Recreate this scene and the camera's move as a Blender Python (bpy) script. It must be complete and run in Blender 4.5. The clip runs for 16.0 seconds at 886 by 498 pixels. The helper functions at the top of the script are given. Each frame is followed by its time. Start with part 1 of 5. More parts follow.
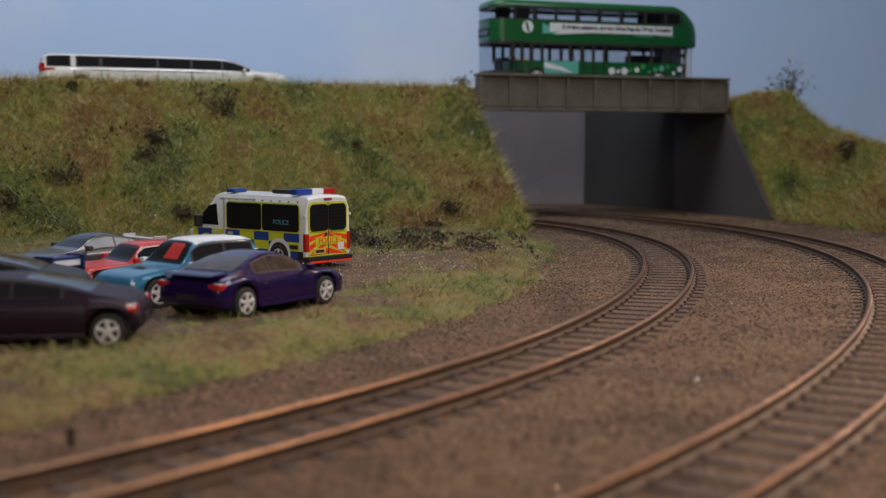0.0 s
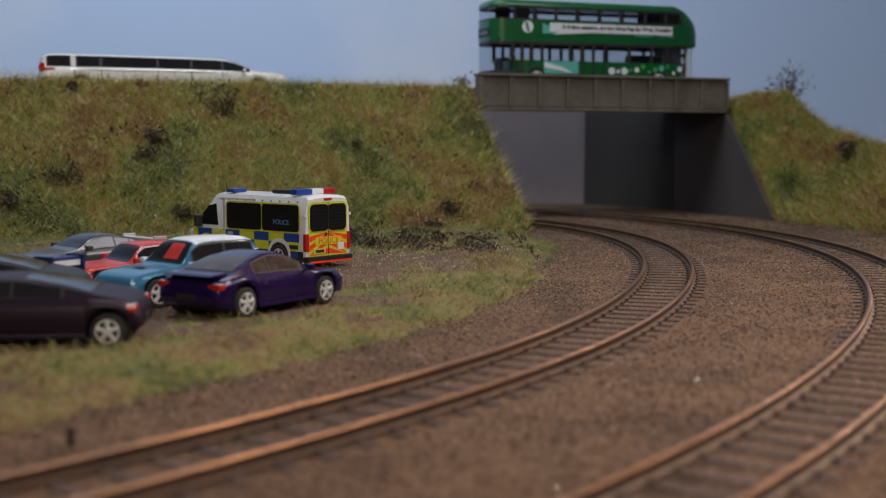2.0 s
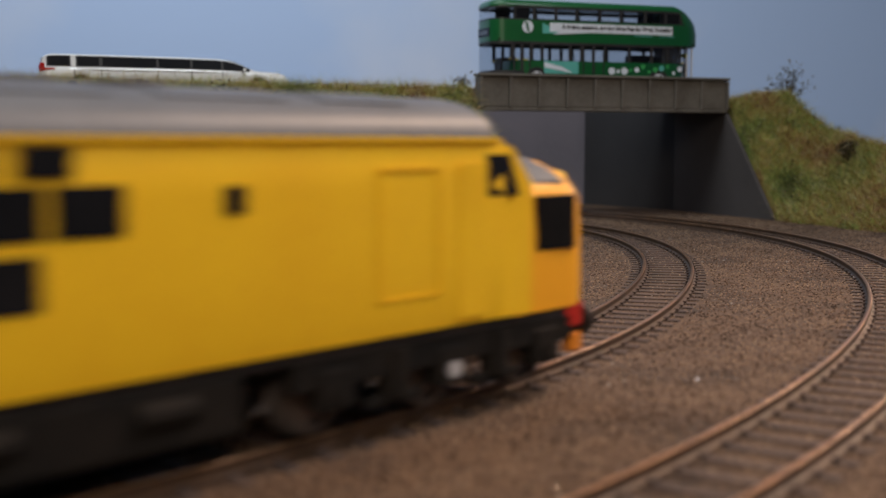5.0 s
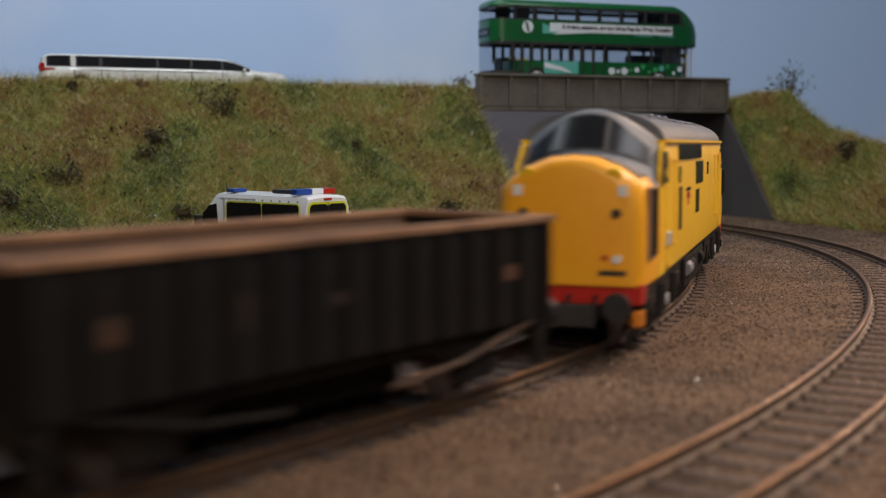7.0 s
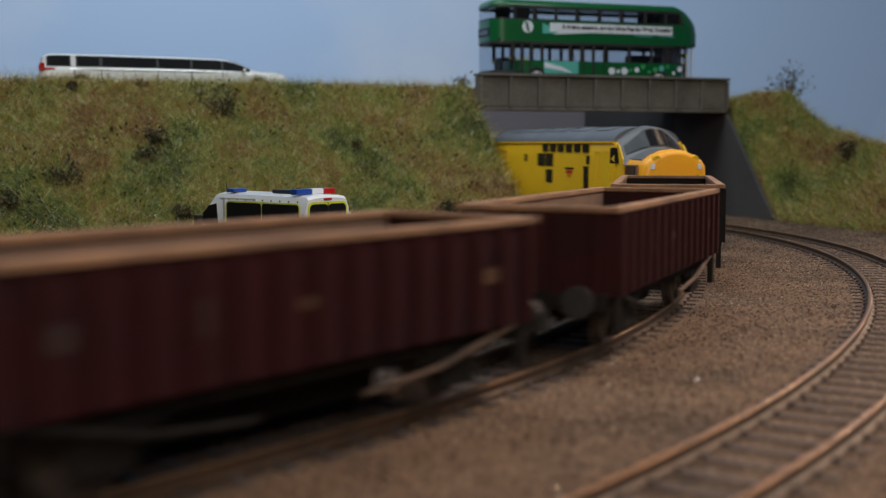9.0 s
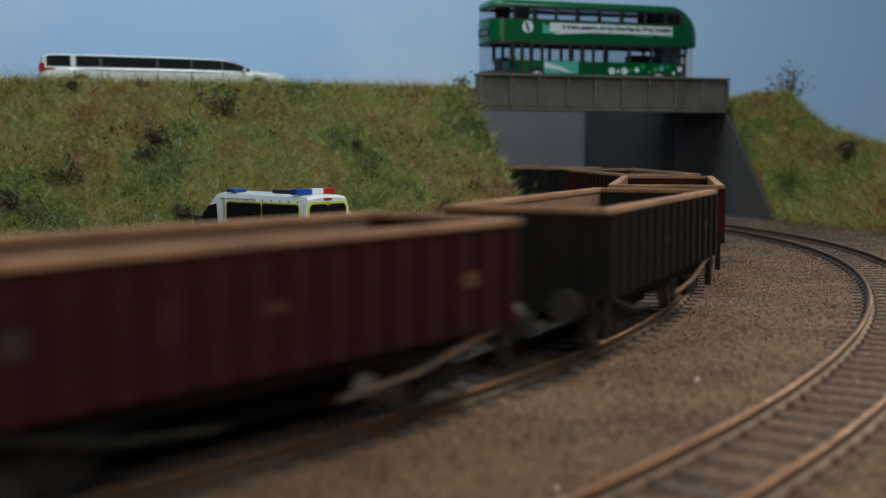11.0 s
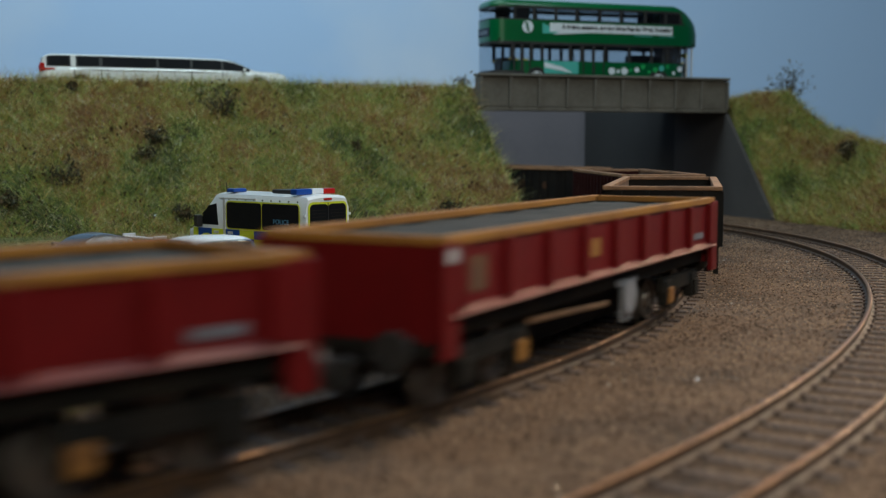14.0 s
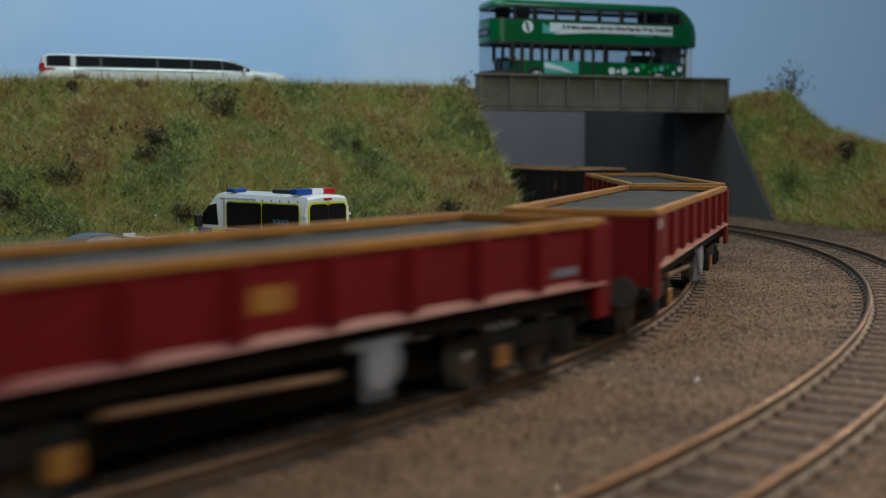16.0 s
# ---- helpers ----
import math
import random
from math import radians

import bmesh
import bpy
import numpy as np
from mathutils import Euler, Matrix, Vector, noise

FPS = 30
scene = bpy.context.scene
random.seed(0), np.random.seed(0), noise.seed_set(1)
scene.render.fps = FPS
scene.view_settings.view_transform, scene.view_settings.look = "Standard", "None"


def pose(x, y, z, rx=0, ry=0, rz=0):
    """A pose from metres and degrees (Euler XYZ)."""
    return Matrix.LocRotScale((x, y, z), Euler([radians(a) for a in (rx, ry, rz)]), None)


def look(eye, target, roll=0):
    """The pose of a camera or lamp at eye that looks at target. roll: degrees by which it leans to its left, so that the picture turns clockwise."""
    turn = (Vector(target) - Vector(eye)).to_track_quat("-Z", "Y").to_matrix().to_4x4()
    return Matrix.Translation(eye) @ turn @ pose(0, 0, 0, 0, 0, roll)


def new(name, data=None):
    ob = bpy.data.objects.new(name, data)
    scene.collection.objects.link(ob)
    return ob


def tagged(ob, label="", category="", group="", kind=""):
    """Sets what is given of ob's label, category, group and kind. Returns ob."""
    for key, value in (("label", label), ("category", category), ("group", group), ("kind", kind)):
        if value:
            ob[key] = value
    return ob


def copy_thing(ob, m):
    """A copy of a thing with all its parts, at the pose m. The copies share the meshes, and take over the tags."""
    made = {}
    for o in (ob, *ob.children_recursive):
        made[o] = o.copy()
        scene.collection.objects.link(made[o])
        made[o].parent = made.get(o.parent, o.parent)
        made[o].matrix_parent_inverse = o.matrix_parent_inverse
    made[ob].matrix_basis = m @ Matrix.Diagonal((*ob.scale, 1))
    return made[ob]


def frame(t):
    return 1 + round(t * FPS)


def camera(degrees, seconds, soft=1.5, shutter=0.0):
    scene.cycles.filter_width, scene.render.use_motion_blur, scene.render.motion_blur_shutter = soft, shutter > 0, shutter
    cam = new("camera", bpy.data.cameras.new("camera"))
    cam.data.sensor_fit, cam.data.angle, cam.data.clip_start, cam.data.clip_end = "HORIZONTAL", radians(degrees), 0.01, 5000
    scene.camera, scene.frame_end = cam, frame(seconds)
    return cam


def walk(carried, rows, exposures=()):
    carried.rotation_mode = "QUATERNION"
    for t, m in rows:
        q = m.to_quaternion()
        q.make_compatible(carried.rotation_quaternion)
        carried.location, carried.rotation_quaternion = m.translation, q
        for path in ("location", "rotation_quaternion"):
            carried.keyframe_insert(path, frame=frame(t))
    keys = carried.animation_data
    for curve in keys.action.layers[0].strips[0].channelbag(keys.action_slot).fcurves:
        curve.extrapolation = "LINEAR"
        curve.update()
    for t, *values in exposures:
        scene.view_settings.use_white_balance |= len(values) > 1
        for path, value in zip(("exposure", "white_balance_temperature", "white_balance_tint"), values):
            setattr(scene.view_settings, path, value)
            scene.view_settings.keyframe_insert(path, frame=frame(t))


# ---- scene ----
# A model railway at 1:76: lengths below are in full-size metres and S brings them to the model's.
S = 1 / 76.2

cam = camera(40.4, 16.0, soft=1.2, shutter=1.0)
EYE_Z = 3.44
cam.data.dof.use_dof = True
cam.data.dof.focus_distance = 33.5 * S
cam.data.dof.aperture_fstop = 19
walk(cam, [(0.0, pose(0, 0, EYE_Z * S, 85.0, 0, 0)), (16.0, pose(0, 0, EYE_Z * S, 85.0, 0, 0))],
     exposures=[(0.0, -0.05, 6400, 13), (4.2, -0.05, 6400, 13), (8.0, -0.05, 6250, 9), (9.2, -0.06, 6100, 6), (12.0, -0.08, 5650, -6), (16.0, -0.08, 5650, -6)])

# ---- light: the layout's lamps hang in front of it under the ceiling of a plain room ----
world = bpy.data.worlds.new("room_air")
world.use_nodes = True
world.node_tree.nodes["Background"].inputs[0].default_value = (0.62, 0.66, 0.75, 1)
world.node_tree.nodes["Background"].inputs[1].default_value = 0.045
scene.world = world


def area(name, eye, target, w, h, watts, colour):
    lamp = bpy.data.lights.new(name, "AREA")
    lamp.shape, lamp.size, lamp.size_y = "RECTANGLE", w, h
    lamp.energy, lamp.color = watts, colour
    ob = new(name, lamp)
    ob.matrix_world = look([v * S for v in eye], [v * S for v in target])
    return ob


area("layout_lamp", (-17, 42, 50), (-9, 75, 10), 0.7, 0.15, 4.1, (0.88, 0.96, 1.0))
side_lamp = area("layout_lamp", (31, 18, 44), (4, 21, 0), 0.4, 0.15, 0.65, (0.97, 0.97, 1.0))
side_lamp.data.spread = radians(100)
warm_lamp = area("layout_lamp", (40, 46, 52), (12, 11, 0), 0.12, 0.12, 0.86, (1.0, 0.68, 0.45))
warm_lamp.data.spread = radians(62)
# unseen low lamp, added for the warm streaks along the rails
end_lamp = area("end_lamp", (38, 62, 20), (2, 15, 0), 0.08, 0.08, 0.06, (1.0, 0.66, 0.4))
end_lamp.data.spread = radians(50)
room_lamp = area("room_lamp", (10, -62, 44), (5, 22, 0), 0.5, 0.4, 0.75, (1.0, 0.86, 0.7))
room_lamp.data.spread = radians(60)


# ---- materials ----
def nodes_of(m):
    m.use_nodes = True
    nt = m.node_tree
    return nt, nt.nodes, nt.links, nt.nodes["Principled BSDF"]


def rgba(c):
    return (*c, 1) if len(c) == 3 else c


def paint(name, c1, c2=None, scale=2.0, rough=0.5, metal=0.0, bump=0.15, coat=0.0, fine=None, spread=0.5, space="Object", rand=0.0, spec=0.5):
    """Two-scale variation from c1 to c2, with a fine relief. scale: patches per full-size metre."""
    m = bpy.data.materials.new(name)
    nt, N, L, bsdf = nodes_of(m)
    c2 = c2 or tuple(v * 0.8 for v in c1)
    if space == "Object":
        co = N.new("ShaderNodeTexCoord").outputs["Object"]
    else:
        co = N.new("ShaderNodeNewGeometry").outputs["Position"]
    big, small = N.new("ShaderNodeTexNoise"), N.new("ShaderNodeTexNoise")
    big.inputs["Scale"].default_value, big.inputs["Detail"].default_value = scale / S, 3
    small.inputs["Scale"].default_value, small.inputs["Detail"].default_value = (fine or scale * 9) / S, 4
    L.new(co, big.inputs["Vector"]), L.new(co, small.inputs["Vector"])
    mix = N.new("ShaderNodeMath")
    mix.operation = "MULTIPLY_ADD"
    L.new(small.outputs["Fac"], mix.inputs[0])
    mix.inputs[1].default_value = 0.45
    L.new(big.outputs["Fac"], mix.inputs[2])
    out = mix.outputs[0]
    if rand:
        info = N.new("ShaderNodeObjectInfo") if rand > 0 else N.new("ShaderNodeNewGeometry")
        add = N.new("ShaderNodeMath")
        add.operation = "MULTIPLY_ADD"
        L.new(info.outputs["Random" if rand > 0 else "Random Per Island"], add.inputs[0])
        add.inputs[1].default_value = abs(rand)
        L.new(out, add.inputs[2])
        sub = N.new("ShaderNodeMath")
        sub.operation = "SUBTRACT"
        L.new(add.outputs[0], sub.inputs[0])
        sub.inputs[1].default_value = abs(rand) / 2
        out = sub.outputs[0]
    ramp = N.new("ShaderNodeValToRGB")
    ramp.color_ramp.elements[0].position, ramp.color_ramp.elements[1].position = 0.72 - spread / 2, 0.72 + spread / 2
    ramp.color_ramp.elements[0].color, ramp.color_ramp.elements[1].color = rgba(c1), rgba(c2)
    L.new(out, ramp.inputs[0])
    L.new(ramp.outputs[0], bsdf.inputs["Base Color"])
    bsdf.inputs["Roughness"].default_value = rough
    bsdf.inputs["Specular IOR Level"].default_value = spec
    bsdf.inputs["Metallic"].default_value = metal
    bsdf.inputs["Coat Weight"].default_value = coat
    bsdf.inputs["Coat Roughness"].default_value = 0.08
    if bump:
        b = N.new("ShaderNodeBump")
        b.inputs["Strength"].default_value, b.inputs["Distance"].default_value = bump, 0.03 * S
        L.new(small.outputs["Fac"], b.inputs["Height"])
        L.new(b.outputs[0], bsdf.inputs["Normal"])
    return m


def many(name, colours, scale, rough=0.9, bump=0.4, rand=0.35, space="World", fine=None, lo=0.5, hi=0.95):
    """Patches of several colours, with a shift of its own for each loose piece."""
    m = paint(name, colours[0], colours[-1], scale, rough, bump=bump, space=space, rand=-rand if rand else 0.0, fine=fine)
    ramp = next(n for n in m.node_tree.nodes if n.type == "VALTORGB").color_ramp
    ramp.elements[0].position, ramp.elements[1].position = lo, hi
    for i, c in enumerate(colours[1:-1], 1):
        ramp.elements.new(lo + (hi - lo) * i / (len(colours) - 1)).color = rgba(c)
    return m


BALLAST = many("ballast_brown", [(0.035, 0.02, 0.012), (0.078, 0.043, 0.023), (0.115, 0.064, 0.033), (0.054, 0.03, 0.018)], 0.5, 0.95, 0.6, 0.0, fine=6)
STONE = many("ballast_stone", [(0.05, 0.028, 0.016), (0.1, 0.055, 0.03), (0.15, 0.085, 0.047), (0.34, 0.23, 0.15)], 0.6, 0.85, 0.3, 0.7)
SLEEPER = paint("sleeper_brown", (0.05, 0.031, 0.024), (0.09, 0.057, 0.042), 1.2, 0.85, bump=0.4, rand=0.3)
RAIL_SIDE = paint("rail_rust", (0.085, 0.043, 0.02), (0.04, 0.023, 0.013), 1.0, 0.6, bump=0.3)
RAIL_TOP = paint("rail_head", (0.36, 0.19, 0.09), (0.14, 0.08, 0.042), 0.5, 0.3, 0.65, bump=0.08)
GREENS = [(0.077, 0.085, 0.022), (0.242, 0.308, 0.055), (0.462, 0.536, 0.121), (0.44, 0.388, 0.11), (0.616, 0.502, 0.187), (0.484, 0.251, 0.077), (0.264, 0.131, 0.05)]
TURFS = [(0.045, 0.055, 0.01), (0.1, 0.12, 0.02), (0.15, 0.14, 0.03), (0.16, 0.105, 0.026), (0.1, 0.05, 0.016)]
GRASS = many("static_grass", GREENS, 0.33, 0.7, 0.0, 0.4, lo=0.54, hi=0.9)
FIBRE = many("pale_fibre", [(0.3, 0.3, 0.12), (0.5, 0.46, 0.24), (0.62, 0.58, 0.38), (0.42, 0.26, 0.12)], 0.5, 0.55, 0.0, 0.5)
TURF = many("turf", TURFS, 0.33, 0.95, 0.8, 0.0, fine=5, lo=0.57, hi=0.88)
DRY_GRASS = many("dry_grass", GREENS, 0.4, 0.7, 0.0, 0.4, lo=0.5, hi=0.92)
DRY_TURF = many("dry_turf", TURFS, 0.4, 0.95, 0.8, 0.0, fine=5, lo=0.5, hi=0.92)
TWIG = paint("dry_twig", (0.035, 0.028, 0.018), (0.07, 0.055, 0.03), 3, 0.9)
ROAD = paint("road_grey", (0.07, 0.07, 0.072), (0.11, 0.105, 0.1), 0.8, 0.9, bump=0.3)
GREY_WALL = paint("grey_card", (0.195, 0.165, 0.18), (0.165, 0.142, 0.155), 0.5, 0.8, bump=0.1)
# dark card whose near-black colour also holds the shade under the bridge
SHADED_WALL = paint("charcoal_card", (0.027, 0.024, 0.0245), (0.033, 0.03, 0.03), 0.5, 0.8, bump=0.1)
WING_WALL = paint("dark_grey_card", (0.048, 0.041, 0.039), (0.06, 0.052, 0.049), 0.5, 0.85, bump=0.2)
PARAPET = paint("parapet_stone", (0.085, 0.072, 0.057), (0.15, 0.132, 0.11), 0.7, 0.8, bump=0.3, fine=8)
PLASTER = paint("room_plaster", (0.6, 0.58, 0.55), (0.55, 0.53, 0.5), 0.05, 0.9)
EARTH = many("trodden_earth", [(0.05, 0.032, 0.02), (0.095, 0.062, 0.038), (0.07, 0.045, 0.028)], 0.4, 0.95, 0.5, 0.0, fine=5)


def sky_paint():
    m = bpy.data.materials.new("painted_sky")
    nt, N, L, bsdf = nodes_of(m)
    co = N.new("ShaderNodeNewGeometry").outputs["Position"]
    n1 = N.new("ShaderNodeTexNoise")
    n1.inputs["Scale"].default_value, n1.inputs["Detail"].default_value = 0.055 / S, 5
    L.new(co, n1.inputs["Vector"])
    ramp = N.new("ShaderNodeValToRGB")
    e = ramp.color_ramp.elements
    e[0].position, e[1].position = 0.5, 0.8
    e[0].color, e[1].color = (0.55, 0.71, 1.0, 1), (0.78, 0.84, 0.98, 1)
    L.new(n1.outputs["Fac"], ramp.inputs[0])
    L.new(ramp.outputs[0], bsdf.inputs["Base Color"])
    bsdf.inputs["Roughness"].default_value = 0.75
    return m


SKY = sky_paint()


# ---- building helpers ----
def at(x, y, z=0.0, rz=0.0, rx=0.0, ry=0.0):
    return pose(x * S, y * S, z * S, rx, ry, rz)


def part(name, bm, material, parent=None, label="", smooth=False, m=None):
    """Links a bmesh, drawn in full-size metres, as one mesh object."""
    me = bpy.data.meshes.new(name)
    bmesh.ops.scale(bm, vec=(S, S, S), verts=bm.verts)
    bmesh.ops.recalc_face_normals(bm, faces=bm.faces)
    bm.to_mesh(me)
    bm.free()
    for mt in material if isinstance(material, (list, tuple)) else [material]:
        me.materials.append(mt)
    if smooth:
        me.shade_smooth()
        me.set_sharp_from_angle(angle=radians(smooth if smooth is not True else 40))
    ob = new(name, me)
    ob.parent = parent
    if m is not None:
        ob.matrix_basis = m
    return tagged(ob, label)


def again(ob, m, parent=None):
    """Another object on the same mesh."""
    c = new(ob.name, ob.data)
    c.parent = parent or ob.parent
    c.matrix_basis = m
    if "label" in ob:
        c["label"] = ob["label"]
    return c


def thing(name, m, label, category, group="", kind=""):
    ob = new(name)
    ob.empty_display_size = 0.01
    ob.matrix_basis = m
    return tagged(ob, label, category, group, kind)


def stuff(name, verts, faces, material, label, category, kind="stuff", parent=None, smooth=False):
    me = bpy.data.meshes.new(name)
    me.from_pydata((np.asarray(verts) * S).tolist() if len(verts) else [], [], faces)
    me.materials.append(material)
    if smooth:
        me.shade_smooth()
    ob = new(name, me)
    ob.parent = parent
    return tagged(ob, label, category, "", kind)


def box(bm, x0, x1, y0, y1, z0, z1, bev=0.0, mat=0):
    vs = [bm.verts.new(p) for p in ((x0, y0, z0), (x1, y0, z0), (x1, y1, z0), (x0, y1, z0), (x0, y0, z1), (x1, y0, z1), (x1, y1, z1), (x0, y1, z1))]
    fs = [bm.faces.new([vs[i] for i in f]) for f in ((3, 2, 1, 0), (4, 5, 6, 7), (0, 1, 5, 4), (1, 2, 6, 5), (2, 3, 7, 6), (3, 0, 4, 7))]
    for f in fs:
        f.material_index = mat
    if bev:
        bmesh.ops.bevel(bm, geom=list({e for f in fs for e in f.edges}), offset=bev, segments=2, affect="EDGES", profile=0.6)
    return vs


def a_box(*a, **k):
    bm = bmesh.new()
    box(bm, *a, **k)
    return bm


def rod(bm, p, q, r, n=8, r2=None):
    p, q = Vector(p), Vector(q)
    m = Matrix.Translation((p + q) / 2) @ (q - p).to_track_quat("Z", "Y").to_matrix().to_4x4()
    return bmesh.ops.create_cone(bm, cap_ends=True, segments=n, radius1=r, radius2=r if r2 is None else r2, depth=(q - p).length, matrix=m)["verts"]


def a_rod(*a, **k):
    bm = bmesh.new()
    rod(bm, *a, **k)
    return bm


def loft(bm, rings, close=True, caps=True, mat=0):
    rs = [[bm.verts.new(p) for p in r] for r in rings]
    n = len(rs[0])
    for a, b in zip(rs, rs[1:]):
        for i in range(n if close else n - 1):
            bm.faces.new((a[i], a[(i + 1) % n], b[(i + 1) % n], b[i])).material_index = mat
    if caps:
        bm.faces.new(rs[0][::-1]).material_index = mat
        bm.faces.new(rs[-1]).material_index = mat
    return rs


def sheet(bm, pts, thick, mat=0):
    """A flat polygon given by its corners, with a thickness along its normal."""
    p = [Vector(q) for q in pts]
    n = (p[1] - p[0]).cross(p[2] - p[0]).normalized() * thick
    a, b = [bm.verts.new(q) for q in p], [bm.verts.new(q + n) for q in p]
    bm.faces.new(a[::-1]), bm.faces.new(b)
    for i in range(len(p)):
        j = (i + 1) % len(p)
        bm.faces.new((a[i], a[j], b[j], b[i]))


# ---- the two running lines, by their curvature along the way ----
STEP = 0.25


def line(x, y, heading, ks, turn_at, k_end, back):
    """Points every STEP metres from -back: straight, then curving by ks over 90 m, then by k_end from turn_at to due west, then straight."""
    out, h = [], heading
    s = 0.0
    px, py = x, y
    knots = np.arange(len(ks)) * 11.25
    while s < 190:
        out.append((s, px, py, h))
        k = float(np.interp(s, knots, ks)) if s < turn_at else (k_end if h < math.pi else 0.0)
        hm = h + k * STEP / 2
        px, py, h, s = px + math.cos(hm) * STEP, py + math.sin(hm) * STEP, h + k * STEP, s + STEP
    pre = [(-b, x - math.cos(heading) * b, y - math.sin(heading) * b, heading) for b in np.arange(back, 0, -1.0)]
    return np.array(pre + out)


LINE_A = line(-12.6946, 3.9617, 0.6114, [0.0267, 0.016, 0.0266, 0.0169, 0.0303, 0.0496, 0.069], 59, 0.07, 190)
LINE_B = line(-0.2486, 8.7492, 0.8369, [0.0214, 0.0181, 0.0175, 0.0265, 0.0307, 0.0281, 0.0253], 66, 0.1, 60)


def on(ln, s, off=0.0):
    """Place and heading at s metres along a line; off: metres to the right of it."""
    x, y, h = (float(np.interp(s, ln[:, 0], ln[:, i])) for i in (1, 2, 3))
    return x + math.sin(h) * off, y - math.cos(h) * off, h
# ---- ground ----
GROUND_Z = -0.225


def crest_y(x):
    return 55.5 + 0.364 * x


def bank_left(x, y):
    """Height of the long grass bank with the road on it."""
    along = (crest_y(x) - y) * 0.94
    n = noise.noise((x * 0.35, y * 0.35, 3)) * 0.45 + noise.noise((x * 1.1, y * 1.1, 7)) * 0.16
    front = 5.92 - max(0.0, along + n) * 0.8
    end = 6.0 - (x - 1.1 + n * 0.6) * 2.5
    z = min(5.87 + n * 0.2, front, end)
    return z


def bank_right(x, y):
    """Height of the bank beyond the bridge, which falls towards the front and stands behind the wing wall."""
    n = noise.noise((x * 0.4, y * 0.4, 11)) * 0.4 + noise.noise((x * 1.2, y * 1.2, 5)) * 0.15
    wing = 15.95 - (y - 57.7) * 0.347
    if x < (wing + 0.25 if y > 57.7 else 15.95) or y > 66:
        return -9
    by_foot = ((x - 15.8) * 0.96 + (y - 58.0) * 0.285) * 1.0
    by_front = (y - 57.7) * 1.262 + 0.3
    cap = min(5.9 - max(0.0, x - 18.0) * 1.15, 5.35 + max(0.0, x - 14.6) * 0.2)
    return min(max(by_foot, by_front) - 0.2 + n, cap + n * 0.5)


def heightfield(name, x0, x1, y0, y1, step, height, material, label, category):
    xs, ys = np.arange(x0, x1 + step / 2, step), np.arange(y0, y1 + step / 2, step)
    z = np.array([[height(x, y) for x in xs] for y in ys])
    keep = z > -1.5
    idx, verts, faces = {}, [], []

    def vid(j, i):
        if (j, i) not in idx:
            idx[j, i] = len(verts)
            verts.append((xs[i], ys[j], max(z[j, i], GROUND_Z - 0.3)))
        return idx[j, i]
    for j in range(len(ys) - 1):
        for i in range(len(xs) - 1):
            if keep[j:j + 2, i:i + 2].all() or (category == "embankment" and keep[j:j + 2, i:i + 2].any()):
                faces.append((vid(j, i), vid(j, i + 1), vid(j + 1, i + 1), vid(j + 1, i)))
    return stuff(name, verts, faces, material, label, category, "structure", smooth=True)


bm = bmesh.new()
box(bm, -190, 190, -190, 190, -1.6, GROUND_Z)
tagged(part("ground", bm, BALLAST), "brown ballast-covered baseboard of a model railway", "ground", "", "structure")

bank1 = heightfield("embankment", -34, 4.2, 36, 58.5, 0.4, lambda x, y: bank_left(x, y) if y < crest_y(x) + 1.6 else -9, TURF, "grassy model embankment with straw and green patches", "embankment")
bank2 = heightfield("embankment", 12.6, 40, 38, 66, 0.2, bank_right, DRY_TURF, "shorter grassy embankment beyond the bridge", "embankment")

# road on the bank and over the bridge
bm = bmesh.new()
loft(bm, [[(x, crest_y(x) + a, z + b) for a, b in ((e, -0.5), (e, 0), (6.7, 0), (6.7, -0.5))] for x, z, e in ((-60, 5.3, 0.9), (-20, 5.5, 0.9), (-6, 5.75, 0.9), (0.8, 6.05, 1.2), (1.9, 6.1, 1.7), (14.3, 6.15, 1.7))])
tagged(part("road", bm, ROAD), "grey road along the embankment top and over the bridge", "road", "", "structure")

# walls under the bridge
bm = bmesh.new()
sheet(bm, [(-26, 75, -0.4), (8.9, 74, -0.4), (8.9, 74, 6.2), (-26, 75, 6.2)], -0.3)
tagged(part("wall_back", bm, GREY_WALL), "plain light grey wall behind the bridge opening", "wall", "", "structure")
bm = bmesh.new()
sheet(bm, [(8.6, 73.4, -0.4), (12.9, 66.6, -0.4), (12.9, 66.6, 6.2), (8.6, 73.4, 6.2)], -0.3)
tagged(part("wall_side", bm, SHADED_WALL), "dark wall under the bridge, its shade put into the near-black colour", "wall", "", "structure")
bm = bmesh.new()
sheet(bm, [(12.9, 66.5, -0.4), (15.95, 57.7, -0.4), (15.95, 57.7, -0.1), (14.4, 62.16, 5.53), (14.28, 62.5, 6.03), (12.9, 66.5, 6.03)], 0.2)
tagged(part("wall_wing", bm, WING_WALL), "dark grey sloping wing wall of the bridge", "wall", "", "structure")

# painted sky and the plain room
bm = bmesh.new()
ring = [(-150, -20), (-120, 60), (-60, 84), (0, 88), (34, 94), (62, 90), (84, 56), (100, -20)]
loft(bm, [[(x, y, -2) for x, y in ring], [(x, y, 60) for x, y in ring]], close=False, caps=False)
tagged(part("backdrop", bm, SKY, smooth=60), "painted blue sky backdrop board with faint clouds", "backdrop", "", "structure")
